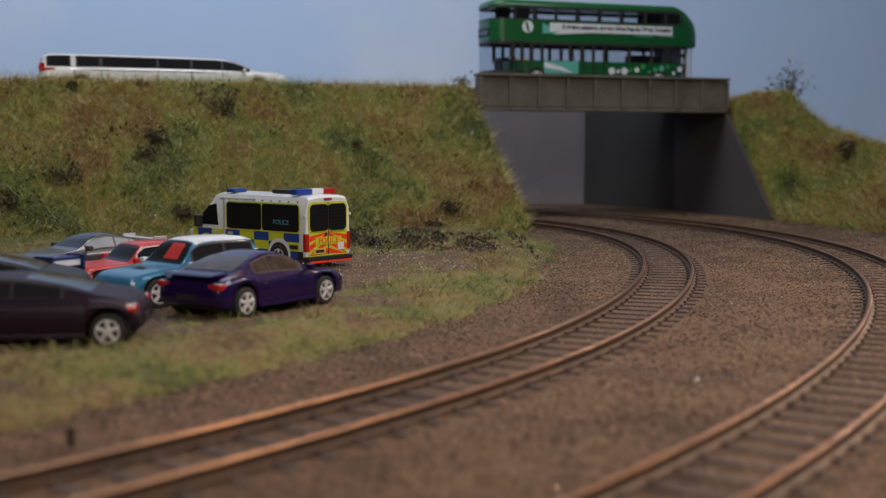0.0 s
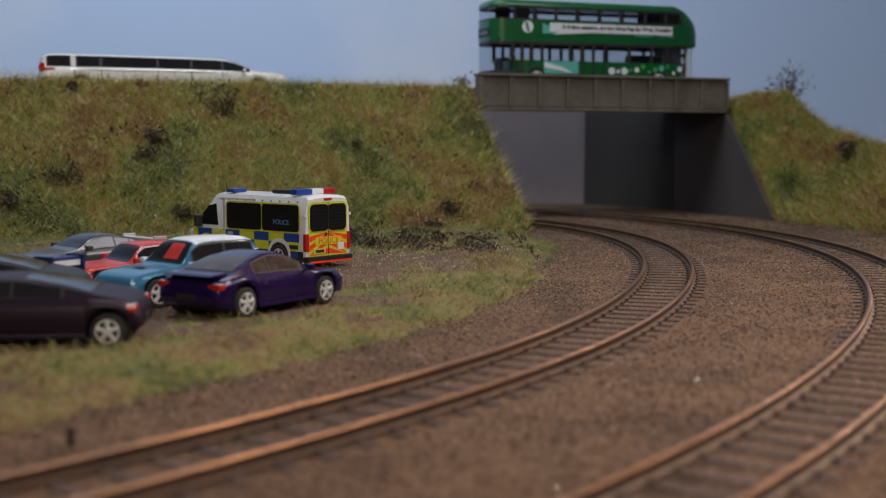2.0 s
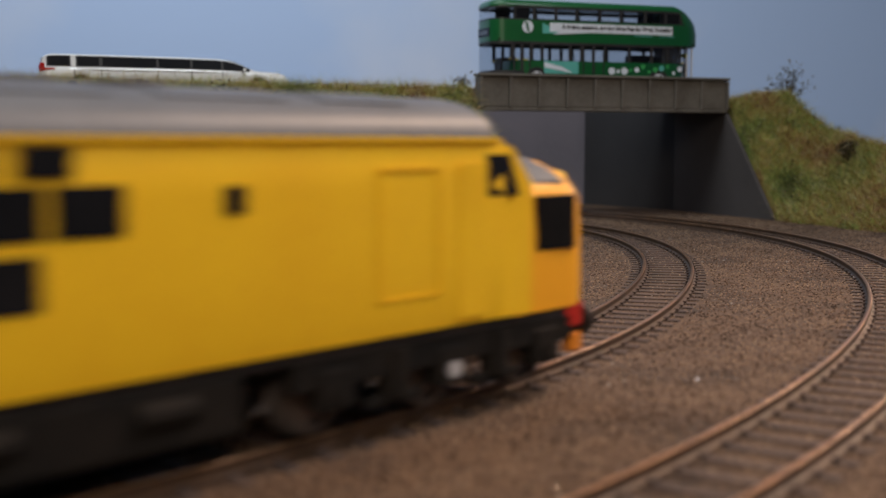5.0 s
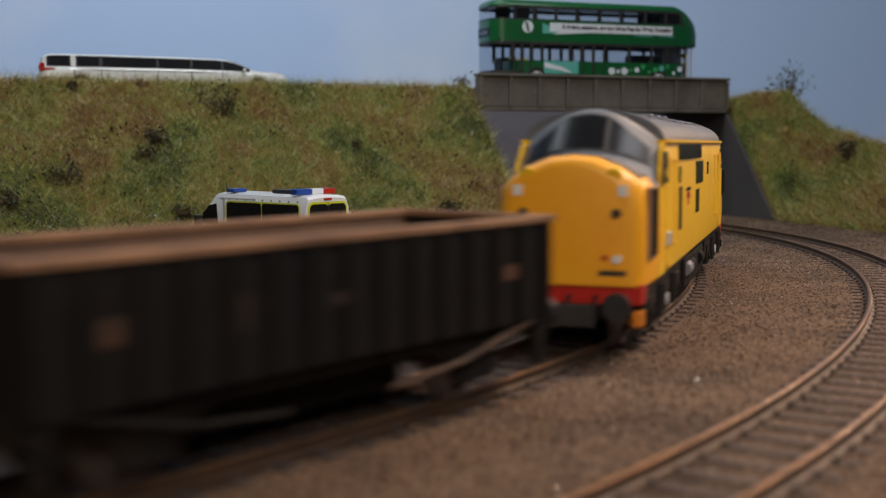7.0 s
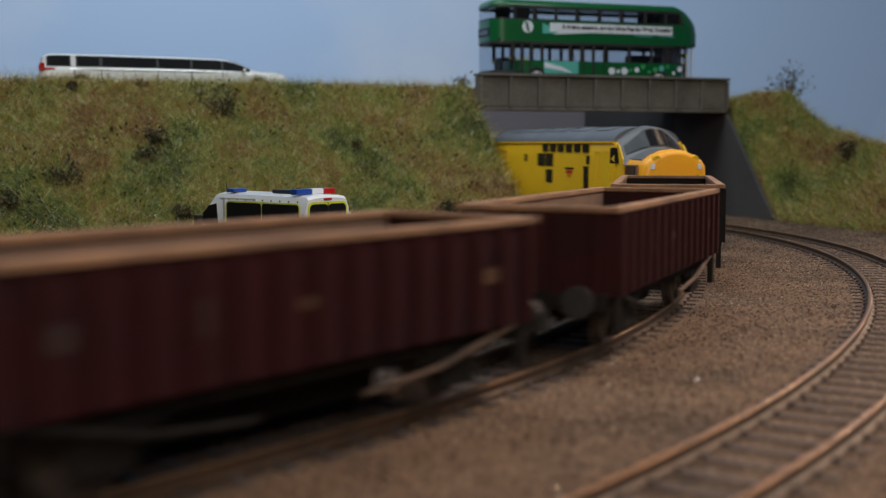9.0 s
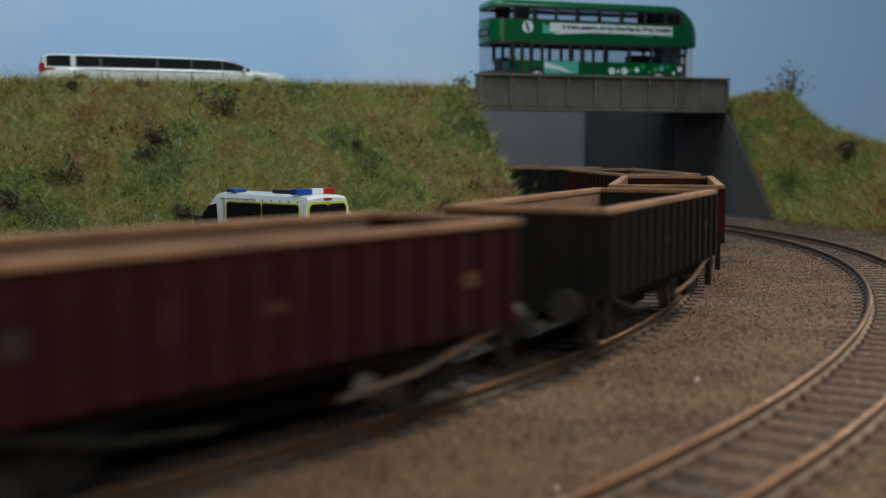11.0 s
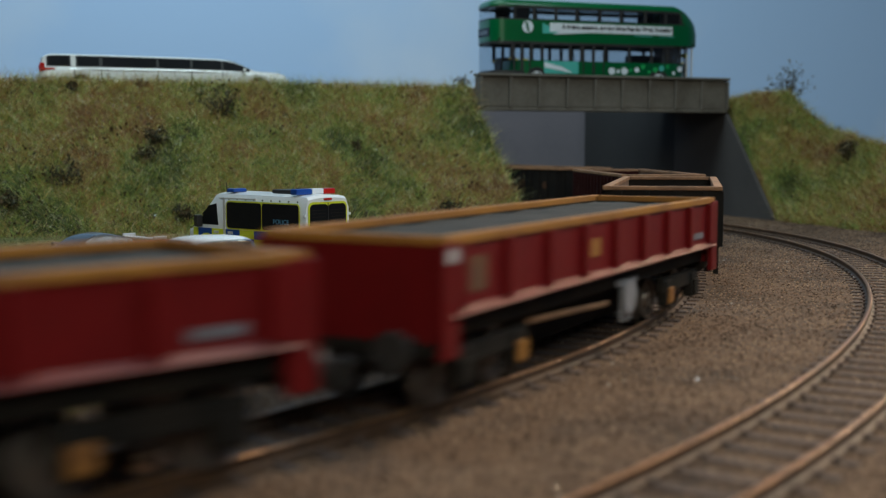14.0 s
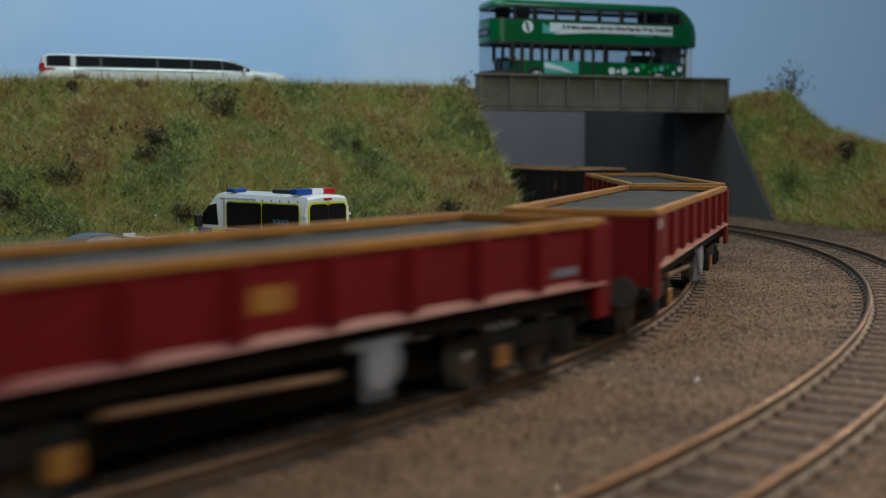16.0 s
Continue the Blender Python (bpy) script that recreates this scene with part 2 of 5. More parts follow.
# ---- track ----
def rail(bm, ln, s0, s1, off):
    half = [(0.0, 0.0), (0.022, -0.003), (0.038, -0.012), (0.046, -0.026), (0.046, -0.045), (0.024, -0.06), (0.022, -0.14), (0.1, -0.17), (0.1, -0.19)]
    prof = [(-a, b) for a, b in reversed(half[1:])] + half
    rings = []
    for s in np.arange(s0, s1 + 0.01, 0.5):
        x, y, h = on(ln, s, off)
        rings.append([(x + math.sin(h) * a, y - math.cos(h) * a, b) for a, b in prof])
    loft(bm, rings)
    bm.faces.ensure_lookup_table()
    for f in bm.faces:
        if all(v.co.z > -0.03 for v in f.verts):
            f.material_index = 1


def build_track(ln, s0, s1, label):
    tr = thing("railway_track", Matrix(), label, "railway track", "running lines")
    for side in (-0.667, 0.667):
        bm = bmesh.new()
        rail(bm, ln, s0, s1, side)
        part("rail", bm, [RAIL_SIDE, RAIL_TOP], tr, "rust-sided steel rail with a worn bright top", smooth=50)
    first = None
    for s in np.arange(s0 + 0.3, s1, 0.68):
        x, y, h = on(ln, s)
        m = at(x, y, 0, math.degrees(h) + random.uniform(-1, 1))
        if first is None:
            bm = a_box(-0.13, 0.13, -1.04, 1.04, GROUND_Z - 0.1, -0.195, bev=0.02)
            for q in (-0.667, 0.667):
                box(bm, -0.07, 0.07, q - 0.15, q - 0.06, -0.2, -0.15)
                box(bm, -0.07, 0.07, q + 0.06, q + 0.15, -0.2, -0.15)
            first = part("sleeper", bm, SLEEPER, tr, m=m)
        else:
            again(first, m)
    return tr


build_track(LINE_A, -20, 110, "curved inner model railway track with rusty rails")
build_track(LINE_B, -14, 100, "curved outer model railway track with rusty rails")
# ---- paints of the vehicles ----
def plain(name, c, rough=0.4, metal=0.0, coat=0.0):
    return paint(name, c, tuple(v * 0.88 for v in c), 1.5, rough, metal, bump=0.04, coat=coat)


LOCO_YELLOW = paint("engine_yellow", (0.93, 0.56, 0.012), (0.86, 0.48, 0.01), 0.6, 0.42, bump=0.05)
NOSE_YELLOW = paint("nose_yellow", (0.95, 0.43, 0.012), (0.88, 0.37, 0.01), 0.6, 0.42, bump=0.05)
GRILLE_BROWN = paint("grille_brown", (0.3, 0.17, 0.11), (0.2, 0.11, 0.075), 4, 0.6)
LOCO_GREY = paint("engine_grey", (0.145, 0.15, 0.165), (0.1, 0.104, 0.115), 0.8, 0.5, bump=0.1)
BLACK = paint("black_plastic", (0.012, 0.012, 0.013), (0.03, 0.027, 0.025), 2.0, 0.55, bump=0.15)
DUSTY = paint("dusty_black", (0.007, 0.0065, 0.006), (0.018, 0.014, 0.011), 1.5, 0.8, bump=0.3, spec=0.15)
GLASS_DARK = paint("dark_glazing", (0.008, 0.009, 0.011), (0.014, 0.014, 0.016), 1.0, 0.24, bump=0.0, spec=0.12)
BEAM_RED = plain("beam_red", (0.5, 0.02, 0.012))
SILVER = plain("silver_paint", (0.72, 0.72, 0.74), 0.28, 0.35)
WHITE = plain("white_paint", (0.76, 0.79, 0.84), 0.35, coat=0.3)
ORANGE = plain("orange_paint", (0.75, 0.24, 0.02))
STEEL_RUST = paint("rusted_rim", (0.36, 0.19, 0.095), (0.14, 0.075, 0.042), 0.8, 0.7, bump=0.3)
WAGON_DARK = paint("weathered_black", (0.0065, 0.0065, 0.0072), (0.015, 0.0115, 0.0095), 0.5, 0.75, bump=0.25, fine=3, spec=0.15)
WAGON_MAROON = paint("weathered_maroon", (0.045, 0.006, 0.007), (0.02, 0.008, 0.008), 0.5, 0.75, bump=0.25, fine=3, spec=0.15)
WAGON_RED = paint("bright_red", (0.14, 0.004, 0.005), (0.1, 0.004, 0.005), 0.4, 0.45, bump=0.08, spec=0.25)
RIM_YELLOW = paint("rim_yellow", (0.36, 0.16, 0.018), (0.18, 0.075, 0.02), 0.7, 0.55, bump=0.1)
LOAD = paint("grey_inside", (0.014, 0.0138, 0.014), (0.024, 0.023, 0.022), 0.8, 0.9, bump=0.5, fine=5)
RUST_IN = paint("rusty_inside", (0.2, 0.11, 0.065), (0.09, 0.055, 0.04), 0.6, 0.85, bump=0.4, fine=4)
FADED_ORANGE = paint("faded_orange", (0.15, 0.055, 0.014), (0.05, 0.03, 0.02), 2.5, 0.8, bump=0.2)
FADED_BROWN = paint("faded_brown", (0.05, 0.026, 0.014), (0.03, 0.02, 0.018), 2.5, 0.8, bump=0.2)
PALE_MARK = paint("pale_marking", (0.2, 0.21, 0.25), (0.1, 0.08, 0.09), 2.5, 0.6, bump=0.1)
GEAR_GREY = paint("gear_grey", (0.3, 0.3, 0.33), (0.16, 0.15, 0.16), 2, 0.5, 0.2, bump=0.2)
LEVER_RUST = paint("dull_rust", (0.12, 0.065, 0.035), (0.05, 0.03, 0.02), 1.2, 0.8, bump=0.3)
WHEEL_STEEL = paint("wheel_steel", (0.1, 0.09, 0.085), (0.2, 0.17, 0.15), 2, 0.45, 0.7, bump=0.1)

TRAIN = []


def wheelset(parent, x, r, label=""):
    axle = part("wheelset", a_rod((x, -0.75, r), (x, 0.75, r), 0.09), WHEEL_STEEL, parent, label)
    for s in (-1, 1):
        bm = bmesh.new()
        n = 24
        prof = [(0.05, 0.58), (r + 0.05, 0.58), (r + 0.05, 0.61), (r, 0.63), (r, 0.78), (r * 0.82, 0.78), (r * 0.78, 0.72), (0.2, 0.72), (0.16, 0.79), (0.05, 0.79)]
        loft(bm, [[(x + math.cos(a) * q, s * y, r + math.sin(a) * q) for q, y in prof] for a in np.linspace(0, 2 * math.pi, n + 1)], caps=False)
        part("wheel", bm, WHEEL_STEEL, axle, smooth=35)
    return axle


def buffers(parent, x, z=1.0, sign=1, r=0.26):
    for y in (-0.86, 0.86):
        bm = bmesh.new()
        rod(bm, (x, y, z), (x + sign * 0.42, y, z), 0.12, 12)
        rod(bm, (x + sign * 0.42, y, z), (x + sign * 0.5, y, z), r, 16)
        part("buffer", bm, BLACK, parent)


def coupling(parent, x, sign):
    bm = bmesh.new()
    box(bm, *sorted((x - sign * 0.3, x + sign * 0.85)), -0.14, 0.14, 0.62, 0.76, bev=0.02)
    box(bm, *sorted((x + sign * 0.78, x + sign * 0.86)), -0.5, 0.5, 0.5, 0.86, bev=0.02)
    part("coupling", bm, BLACK, parent)


def engine():
    e = thing("diesel_locomotive", Matrix(), "yellow diesel locomotive with grey roof and black underframe", "locomotive")
    w, zb, zg, zt = 1.33, 1.12, 3.5, 4.06
    # sides: a shell with a tumblehome towards the gutter
    side = [(w - 0.03, zb), (w, zb + 0.25), (w, 2.0), (w, 2.9), (w - 0.04, zg - 0.06), (w - 0.07, zg)]
    prof = [(-y, z) for y, z in side] + [(y, z) for y, z in reversed(side)]
    bm = bmesh.new()
    loft(bm, [[(x, y, z) for y, z in prof] for x in (-6.6, -3.3, 0, 3.3, 6.6)])
    part("body", bm, LOCO_YELLOW, e, smooth=30)
    arc = [(math.cos(a) * (w - 0.05), zg + math.sin(a) * (zt - zg)) for a in np.linspace(0, math.pi, 15)]
    bm = bmesh.new()
    loft(bm, [[(x, y, z) for y, z in arc] for x in (-6.45, -2, 2, 6.45)])
    part("roof", bm, LOCO_GREY, e, "grey curved roof", smooth=40)
    for x0, x1 in ((-5.2, -4.0), (-3.2, -1.6), (-0.9, 0.9), (1.5, 3.2), (3.8, 5.2)):
        bm = bmesh.new()
        ring = [(math.cos(a) * (w - 0.02), zg + 0.02 + math.sin(a) * (zt - zg)) for a in np.linspace(0.85, math.pi - 0.85, 7)]
        ring += [(y, z - 0.05) for y, z in reversed(ring)]
        loft(bm, [[(x, y, z) for y, z in ring] for x in (x0, x1)])
        part("roof_panel", bm, LOCO_GREY, e, smooth=30)
    bm = bmesh.new()
    for k in range(3):
        box(bm, -1.3 + k * 1.3, -0.7 + k * 1.3, -0.35, 0.35, zt - 0.02, zt + 0.05, bev=0.02)
    part("roof_vent", bm, LOCO_GREY, e)
    for y in (-(w - 0.02), w - 0.02):
        part("gutter", a_box(-6.5, 6.5, y - 0.035, y + 0.035, zg - 0.04, zg + 0.02), LOCO_YELLOW, e)

    def wind(u, v, s, out=0.0):
        """Point on the cab's front between the nose and the roof, u across, v up."""
        lo = (7.55 - 0.45 * u * u, u * 1.27, 2.86 + 0.4 * math.cos(u * 1.45))
        hi = (6.85 - 0.35 * u * u, u * 1.2, 3.46 + 0.58 * math.cos(u * 1.5))
        p = [a + (b - a) * v for a, b in zip(lo, hi)]
        return (s * (p[0] + out), p[1], p[2] + out * 0.6)

    for s in (-1, 1):
        bm = bmesh.new()
        us = np.linspace(-1, 1, 13)
        g = [[bm.verts.new(wind(u, v, s)) for u in us] for v in (-0.35, 0, 0.5, 0.92, 1.0)]
        back = [bm.verts.new((s * 6.3, u * 1.22, 3.48 + 0.6 * math.cos(u * 1.5))) for u in us]
        g.append(back)
        for a, b in zip(g, g[1:]):
            for i in range(12):
                bm.faces.new((a[i], a[i + 1], b[i + 1], b[i]))
        part("cab_front", bm, LOCO_GREY, e, "grey windscreen surround", smooth=50)
        for u0, u1, top0, top1 in ((-0.86, -0.34, 0.55, 0.86), (-0.27, 0.27, 0.86, 0.86), (0.34, 0.86, 0.86, 0.55)):
            for nm, grow, out, mt in (("window_frame", 0.035, 0.012, BLACK), ("windscreen", 0.0, 0.024, GLASS_DARK)):
                bm = bmesh.new()
                n = 6
                lo, hi = [], []
                for i in range(n + 1):
                    q = i / n
                    u = (u0 - grow) + (u1 - u0 + 2 * grow) * q
                    lo.append(bm.verts.new(wind(u, 0.16 - grow * 1.5, s, out)))
                    hi.append(bm.verts.new(wind(u, top0 + (top1 - top0) * q + grow * 1.5, s, out)))
                for i in range(n):
                    bm.faces.new((lo[i], lo[i + 1], hi[i + 1], hi[i]))
                part(nm, bm, mt, e, smooth=40)
        # cab side below the gutter
        for y in (-1, 1):
            bm = bmesh.new()
            sheet(bm, [(s * 6.55, y * 1.325, zb), (s * 7.25, y * 1.3, zb), (s * 7.25, y * 1.3, 2.9), (s * 6.85, y * 1.27, 3.4), (s * 6.55, y * 1.26, 3.46)], 0.04 * y * s)
            part("cab_side", bm, LOCO_YELLOW, e)
            bm = bmesh.new()
            sheet(bm, [(s * 6.25, y * 1.338, 2.75), (s * 6.95, y * 1.325, 2.75), (s * 6.75, y * 1.305, 3.3), (s * 6.25, y * 1.315, 3.3)], 0.02 * y * s)
            part("cab_window", bm, GLASS_DARK, e)
            part("cab_door", a_box(s * 5.95 - 0.28, s * 5.95 + 0.28, y * 1.335 - 0.01, y * 1.335 + 0.01, 1.2, 3.2, bev=0.01), LOCO_YELLOW, e)
        # nose
        top = [(0, 3.26), (0.4, 3.22), (0.8, 3.06), (1.05, 2.9), (1.2, 2.7)]

        def nose(x, k, drop):
            half = [(y * k, z - drop) for y, z in top] + [(1.24 * k, 2.2), (1.25 * k, 1.5), (1.24 * k, 1.1)]
            return [(s * x, -y, z) for y, z in reversed(half[1:])] + [(s * x, y, z) for y, z in half]
        bm = bmesh.new()
        loft(bm, [nose(6.9, 1.05, 0.02), nose(8.3, 1.0, 0.0), nose(8.55, 0.97, 0.03), nose(8.67, 0.9, 0.1), nose(8.7, 0.8, 0.2)])
        part("nose", bm, NOSE_YELLOW, e, "orange-yellow nose end", smooth=50)
        bm = bmesh.new()
        half = [(y * 1.03, z + 0.015) for y, z in top[:4]]
        ring = [(-y, z) for y, z in reversed(half[1:])] + half
        loft(bm, [[(s * x, y, z) for y, z in ring] + [(s * x, y, z - 0.06) for y, z in reversed(ring)] for x in (7.2, 8.28)])
        part("nose_top", bm, LOCO_GREY, e, smooth=40)
        for y in (-1, 1):
            part("nose_grille", a_box(*sorted((s * 7.38, s * 8.32)), y * 1.262 - 0.03, y * 1.262 + 0.03, 1.5 if s < 0 else 1.95, 2.72, bev=0.02), GRILLE_BROWN if s < 0 else GLASS_DARK, e)
            for k in range(6):
                part("slat", a_box(*sorted((s * (7.43 + k * 0.145), s * (7.47 + k * 0.145))), y * 1.3 - 0.012, y * 1.3 + 0.012, 1.55 if s < 0 else 2.0, 2.68), DUSTY, e)
            bm = a_rod((s * 8.5, y * 0.72, 2.93), (s * 8.68, y * 0.72, 2.9), 0.14, 16)
            part("marker_lamp", bm, LOCO_YELLOW, e)
            part("warning_label", a_box(*sorted((s * 8.66, s * 8.715)), y * 0.88 - 0.07, y * 0.88 + 0.07, 2.58, 2.76), WHITE, e)
            part("tail_lamp", a_rod((s * 8.62, y * 0.78, 2.3), (s * 8.75, y * 0.78, 2.3), 0.08, 12), BLACK, e)
            part("lamp", a_rod((s * 8.66, y * 0.8, 1.55), (s * 8.76, y * 0.8, 1.55), 0.07, 12), WHITE, e)
            part("lamp_red", a_rod((s * 8.66, y * 0.6, 1.57), (s * 8.74, y * 0.6, 1.57), 0.05, 12), BEAM_RED, e)
            part("number_bar", a_box(*sorted((s * 8.66, s * 8.712)), y * 0.7 - 0.25, y * 0.7 + 0.2, 1.27, 1.36), BLACK, e)
        # beam, buffers, pipes
        bm = a_box(*sorted((s * 8.2, s * 8.62)), -1.22, 1.22, 0.78, 1.14, bev=0.04)
        part("buffer_beam", bm, BEAM_RED, e, "red buffer beam")
        buffers(e, s * 8.6, 0.8, s, 0.24)
        for y in (-0.45, 0.0, 0.4):
            bm = bmesh.new()
            rod(bm, (s * 8.68, y, 0.95), (s * 8.72, y + 0.04, 0.4), 0.04, 6)
            part("brake_pipe", bm, ORANGE if y == 0.4 else BLACK, e)
        part("lamp_step", a_box(*sorted((s * 8.35, s * 8.6)), -1.22, -1.04, 0.42, 0.68, bev=0.02), ORANGE, e)
        part("lamp_step", a_box(*sorted((s * 8.35, s * 8.6)), 1.04, 1.22, 0.42, 0.68, bev=0.02), ORANGE, e)
        coupling(e, s * 8.5, s)
        # bogie
        bm = bmesh.new()
        for y in (-1.12, 1.12):
            box(bm, s * 5.65 - 2.7, s * 5.65 + 2.7, y - 0.1, y + 0.1, 0.62, 0.98, bev=0.03)
            for k in (-2.05, 0, 2.05):
                box(bm, s * 5.65 + k - 0.28, s * 5.65 + k + 0.28, y - 0.14, y + 0.14, 0.35, 0.85, bev=0.04)
            for k in (-1.0, 1.0):
                rod(bm, (s * 5.65 + k, y, 0.35), (s * 5.65 + k, y, 0.95), 0.2, 10)
                box(bm, s * 5.65 + k - 0.5, s * 5.65 + k + 0.5, y - 0.06, y + 0.06, 0.25, 0.38, bev=0.02)
        part("bogie", bm, DUSTY, e)
        for k in (-2.05, 0, 2.05):
            wheelset(e, s * 5.65 + k, 0.5)
            for y in (-1, 1):
                part("axle_cover", a_rod((s * 5.65 + k, y * 1.2, 0.55), (s * 5.65 + k, y * 1.3, 0.55), 0.11, 12), SILVER if k == 0 else DUSTY, e)
    for y in (-1, 1):
        yy = y * 1.335
        for k in range(6):
            part("grille", a_box(-4.4 + k * 0.8, -3.85 + k * 0.8, yy - 0.02, yy + 0.02, 3.12, 3.42, bev=0.01), GLASS_DARK, e)
        for x0, x1, z0, z1 in ((-0.95, -0.15, 2.55, 3.05), (-0.07, 0.7, 2.55, 3.05), (-0.9, -0.2, 1.9, 2.42), (-4.4, -3.95, 1.75, 2.6), (-4.5, -4.2, 2.68, 3.0), (1.9, 2.2, 2.7, 3.0)):
            part("side_window", a_box(x0, x1, yy - 0.015, yy + 0.015, z0, z1, bev=0.01), GLASS_DARK, e)
        part("emblem", a_box(-2.9, -2.3, yy - 0.012, yy + 0.012, 2.3, 2.42), BEAM_RED, e)
        part("emblem", a_box(-2.75, -2.45, yy - 0.012, yy + 0.012, 2.17, 2.28), ORANGE, e)
        part("nameplate", a_box(-3.0, -2.2, yy - 0.012, yy + 0.012, 2.46, 2.53), DUSTY, e)
        part("side_step", a_box(-6.4, -6.0, yy - 0.05, yy + 0.05, 1.6, 1.85, bev=0.02), SILVER, e)
        for x0, x1 in ((4.2, 5.3), (-5.4, -5.0)):
            bm = bmesh.new()
            for a, b, c, d in ((x0, x1, 3.12, 3.15), (x0, x1, 1.55, 1.58), (x0, x0 + 0.03, 1.55, 3.15), (x1 - 0.03, x1, 1.55, 3.15)):
                box(bm, a, b, yy - 0.012, yy + 0.012, c, d)
            part("panel_edge", bm, LOCO_YELLOW, e)
        bm = bmesh.new()
        box(bm, -2.2, 2.2, min(y * 1.25, y * 0.7), max(y * 1.25, y * 0.7), 0.32, 1.0, bev=0.08)
        part("fuel_tank", bm, DUSTY, e)
        for x in (-1.6, -0.8, 1.2):
            part("air_tank", a_rod((x - 0.35, y * 1.2, 0.72), (x + 0.35, y * 1.2, 0.72), 0.16, 12), GEAR_GREY if x < -1 else DUSTY, e)
    part("underframe", a_box(-8.4, 8.4, -1.2, 1.2, 0.95, 1.15, bev=0.03), BLACK, e)
    return e


def old_wagon(m_body, label, seed):
    """Low four-wheeled box wagon with close ribs and a rusty rim."""
    rnd = random.Random(seed)
    e = thing("open_wagon", Matrix(), label, "wagon", "wagons of the train")
    L, W, z0, z1 = 4.25, 1.3, 0.98, 2.42
    for y in (-1, 1):
        part("side_wall", a_box(-L, L, y * W - 0.05, y * W + 0.05, z0, z1), m_body, e)
    for x in (-1, 1):
        part("end_wall", a_box(x * L - 0.05, x * L + 0.05, -W + 0.051, W - 0.051, z0, z1), m_body, e)
    part("floor", a_box(-L + 0.06, L - 0.06, -W + 0.06, W - 0.06, z0 + 0.02, z0 + 0.12), RUST_IN, e)
    for y in (-1, 1):
        part("lining", a_box(-L + 0.06, L - 0.06, y * (W - 0.062) - 0.008, y * (W - 0.062) + 0.008, z0 + 0.13, z1 - 0.02), RUST_IN, e, "rust-brown inner wall")
        part("rim", a_box(-L - 0.1, L + 0.1, y * W - 0.1, y * W + 0.1, z1 - 0.08, z1 + 0.02, bev=0.02), STEEL_RUST, e, "rusty bare top rim")
    for x in (-1, 1):
        part("rim", a_box(x * L - 0.1, x * L + 0.1, -W + 0.101, W - 0.101, z1 - 0.08, z1 + 0.015, bev=0.02), STEEL_RUST, e, "rusty bare top rim")
    first = None
    for y in (-1, 1):
        for i in range(15):
            x = -L + 0.15 + i * (2 * L - 0.3) / 14
            m = at(x, y * (W + 0.09), 0)
            if first is None:
                first = part("rib", a_box(-0.06, 0.06, -0.045, 0.045, z0 + 0.02, z1 - 0.1, bev=0.012), m_body, e, m=m)
            else:
                again(first, m)
    for x in (-1, 1):
        for y in (-1.0, -0.35, 0.35, 1.0):
            part("end_rib", a_box(x * (L + 0.09) - 0.045, x * (L + 0.09) + 0.045, y - 0.06, y + 0.06, z0, z1 - 0.1, bev=0.012), m_body, e)
    for y in (-1, 1):
        part("sole_bar", a_box(-L, L, y * 1.12 - 0.05, y * 1.12 + 0.05, 0.78, 0.98, bev=0.02), DUSTY, e)
        for x, w_, h_ in ((-3.35, 0.3, 0.26), (-1.7, 0.25, 0.4), (-0.1, 0.35, 0.14), (3.3, 0.35, 0.2)):
            mt = FADED_ORANGE if rnd.random() < 0.5 else FADED_BROWN
            part("stencil", a_box(x - w_ / 2, x + w_ / 2, y * (W + 0.055) - 0.006, y * (W + 0.055) + 0.006, 1.7 - h_ / 2, 1.7 + h_ / 2), mt, e, "faded painted panel")
        for sx in (-1, 1):
            bm = bmesh.new()
            box(bm, sx * 2.75 - 0.4, sx * 2.75 + 0.4, y * 1.1 - 0.09, y * 1.1 + 0.09, 0.3, 0.8, bev=0.04)
            box(bm, sx * 2.75 - 0.75, sx * 2.75 + 0.75, y * 1.1 - 0.06, y * 1.1 + 0.06, 0.66, 0.78, bev=0.03)
            part("axle_guard", bm, DUSTY, e)
            bm = bmesh.new()
            rod(bm, (sx * 0.9, y * 1.25, 0.5), (sx * 2.3, y * 1.28, 0.62), 0.045, 8)
            rod(bm, (sx * 2.3, y * 1.28, 0.62), (sx * 3.9, y * 1.3, 0.98), 0.05, 8)
            part("brake_lever", bm, LEVER_RUST if sx > 0 else DUSTY, e)
            part("step", a_box(sx * 4.05 - 0.09, sx * 4.05 + 0.09, y * 1.28 - 0.06, y * 1.28 + 0.06, 0.35, 0.98, bev=0.02), DUSTY, e)
    for sx in (-1, 1):
        wheelset(e, sx * 2.75, 0.47)
        part("head_stock", a_box(sx * (L + 0.05) - 0.08, sx * (L + 0.05) + 0.08, -1.2, 1.2, 0.75, 1.05, bev=0.03), DUSTY, e)
        buffers(e, sx * (L + 0.12), 0.95, sx)
        coupling(e, sx * (L + 0.1), sx)
    bm = bmesh.new()
    rod(bm, (-0.6, 0.3, 0.65), (0.6, 0.3, 0.65), 0.2, 10)
    box(bm, -2.7, 2.7, -0.08, 0.08, 0.5, 0.62)
    part("brake_cylinder", bm, BLACK, e)
    # dark beams added to stand in for the shade beneath the wagon
    for y in (-0.32, 0.32):
        part("brake_beam", a_box(-2.1, 2.1, y - 0.04, y + 0.04, 0.22, 0.62, bev=0.02), DUSTY, e)
    return e


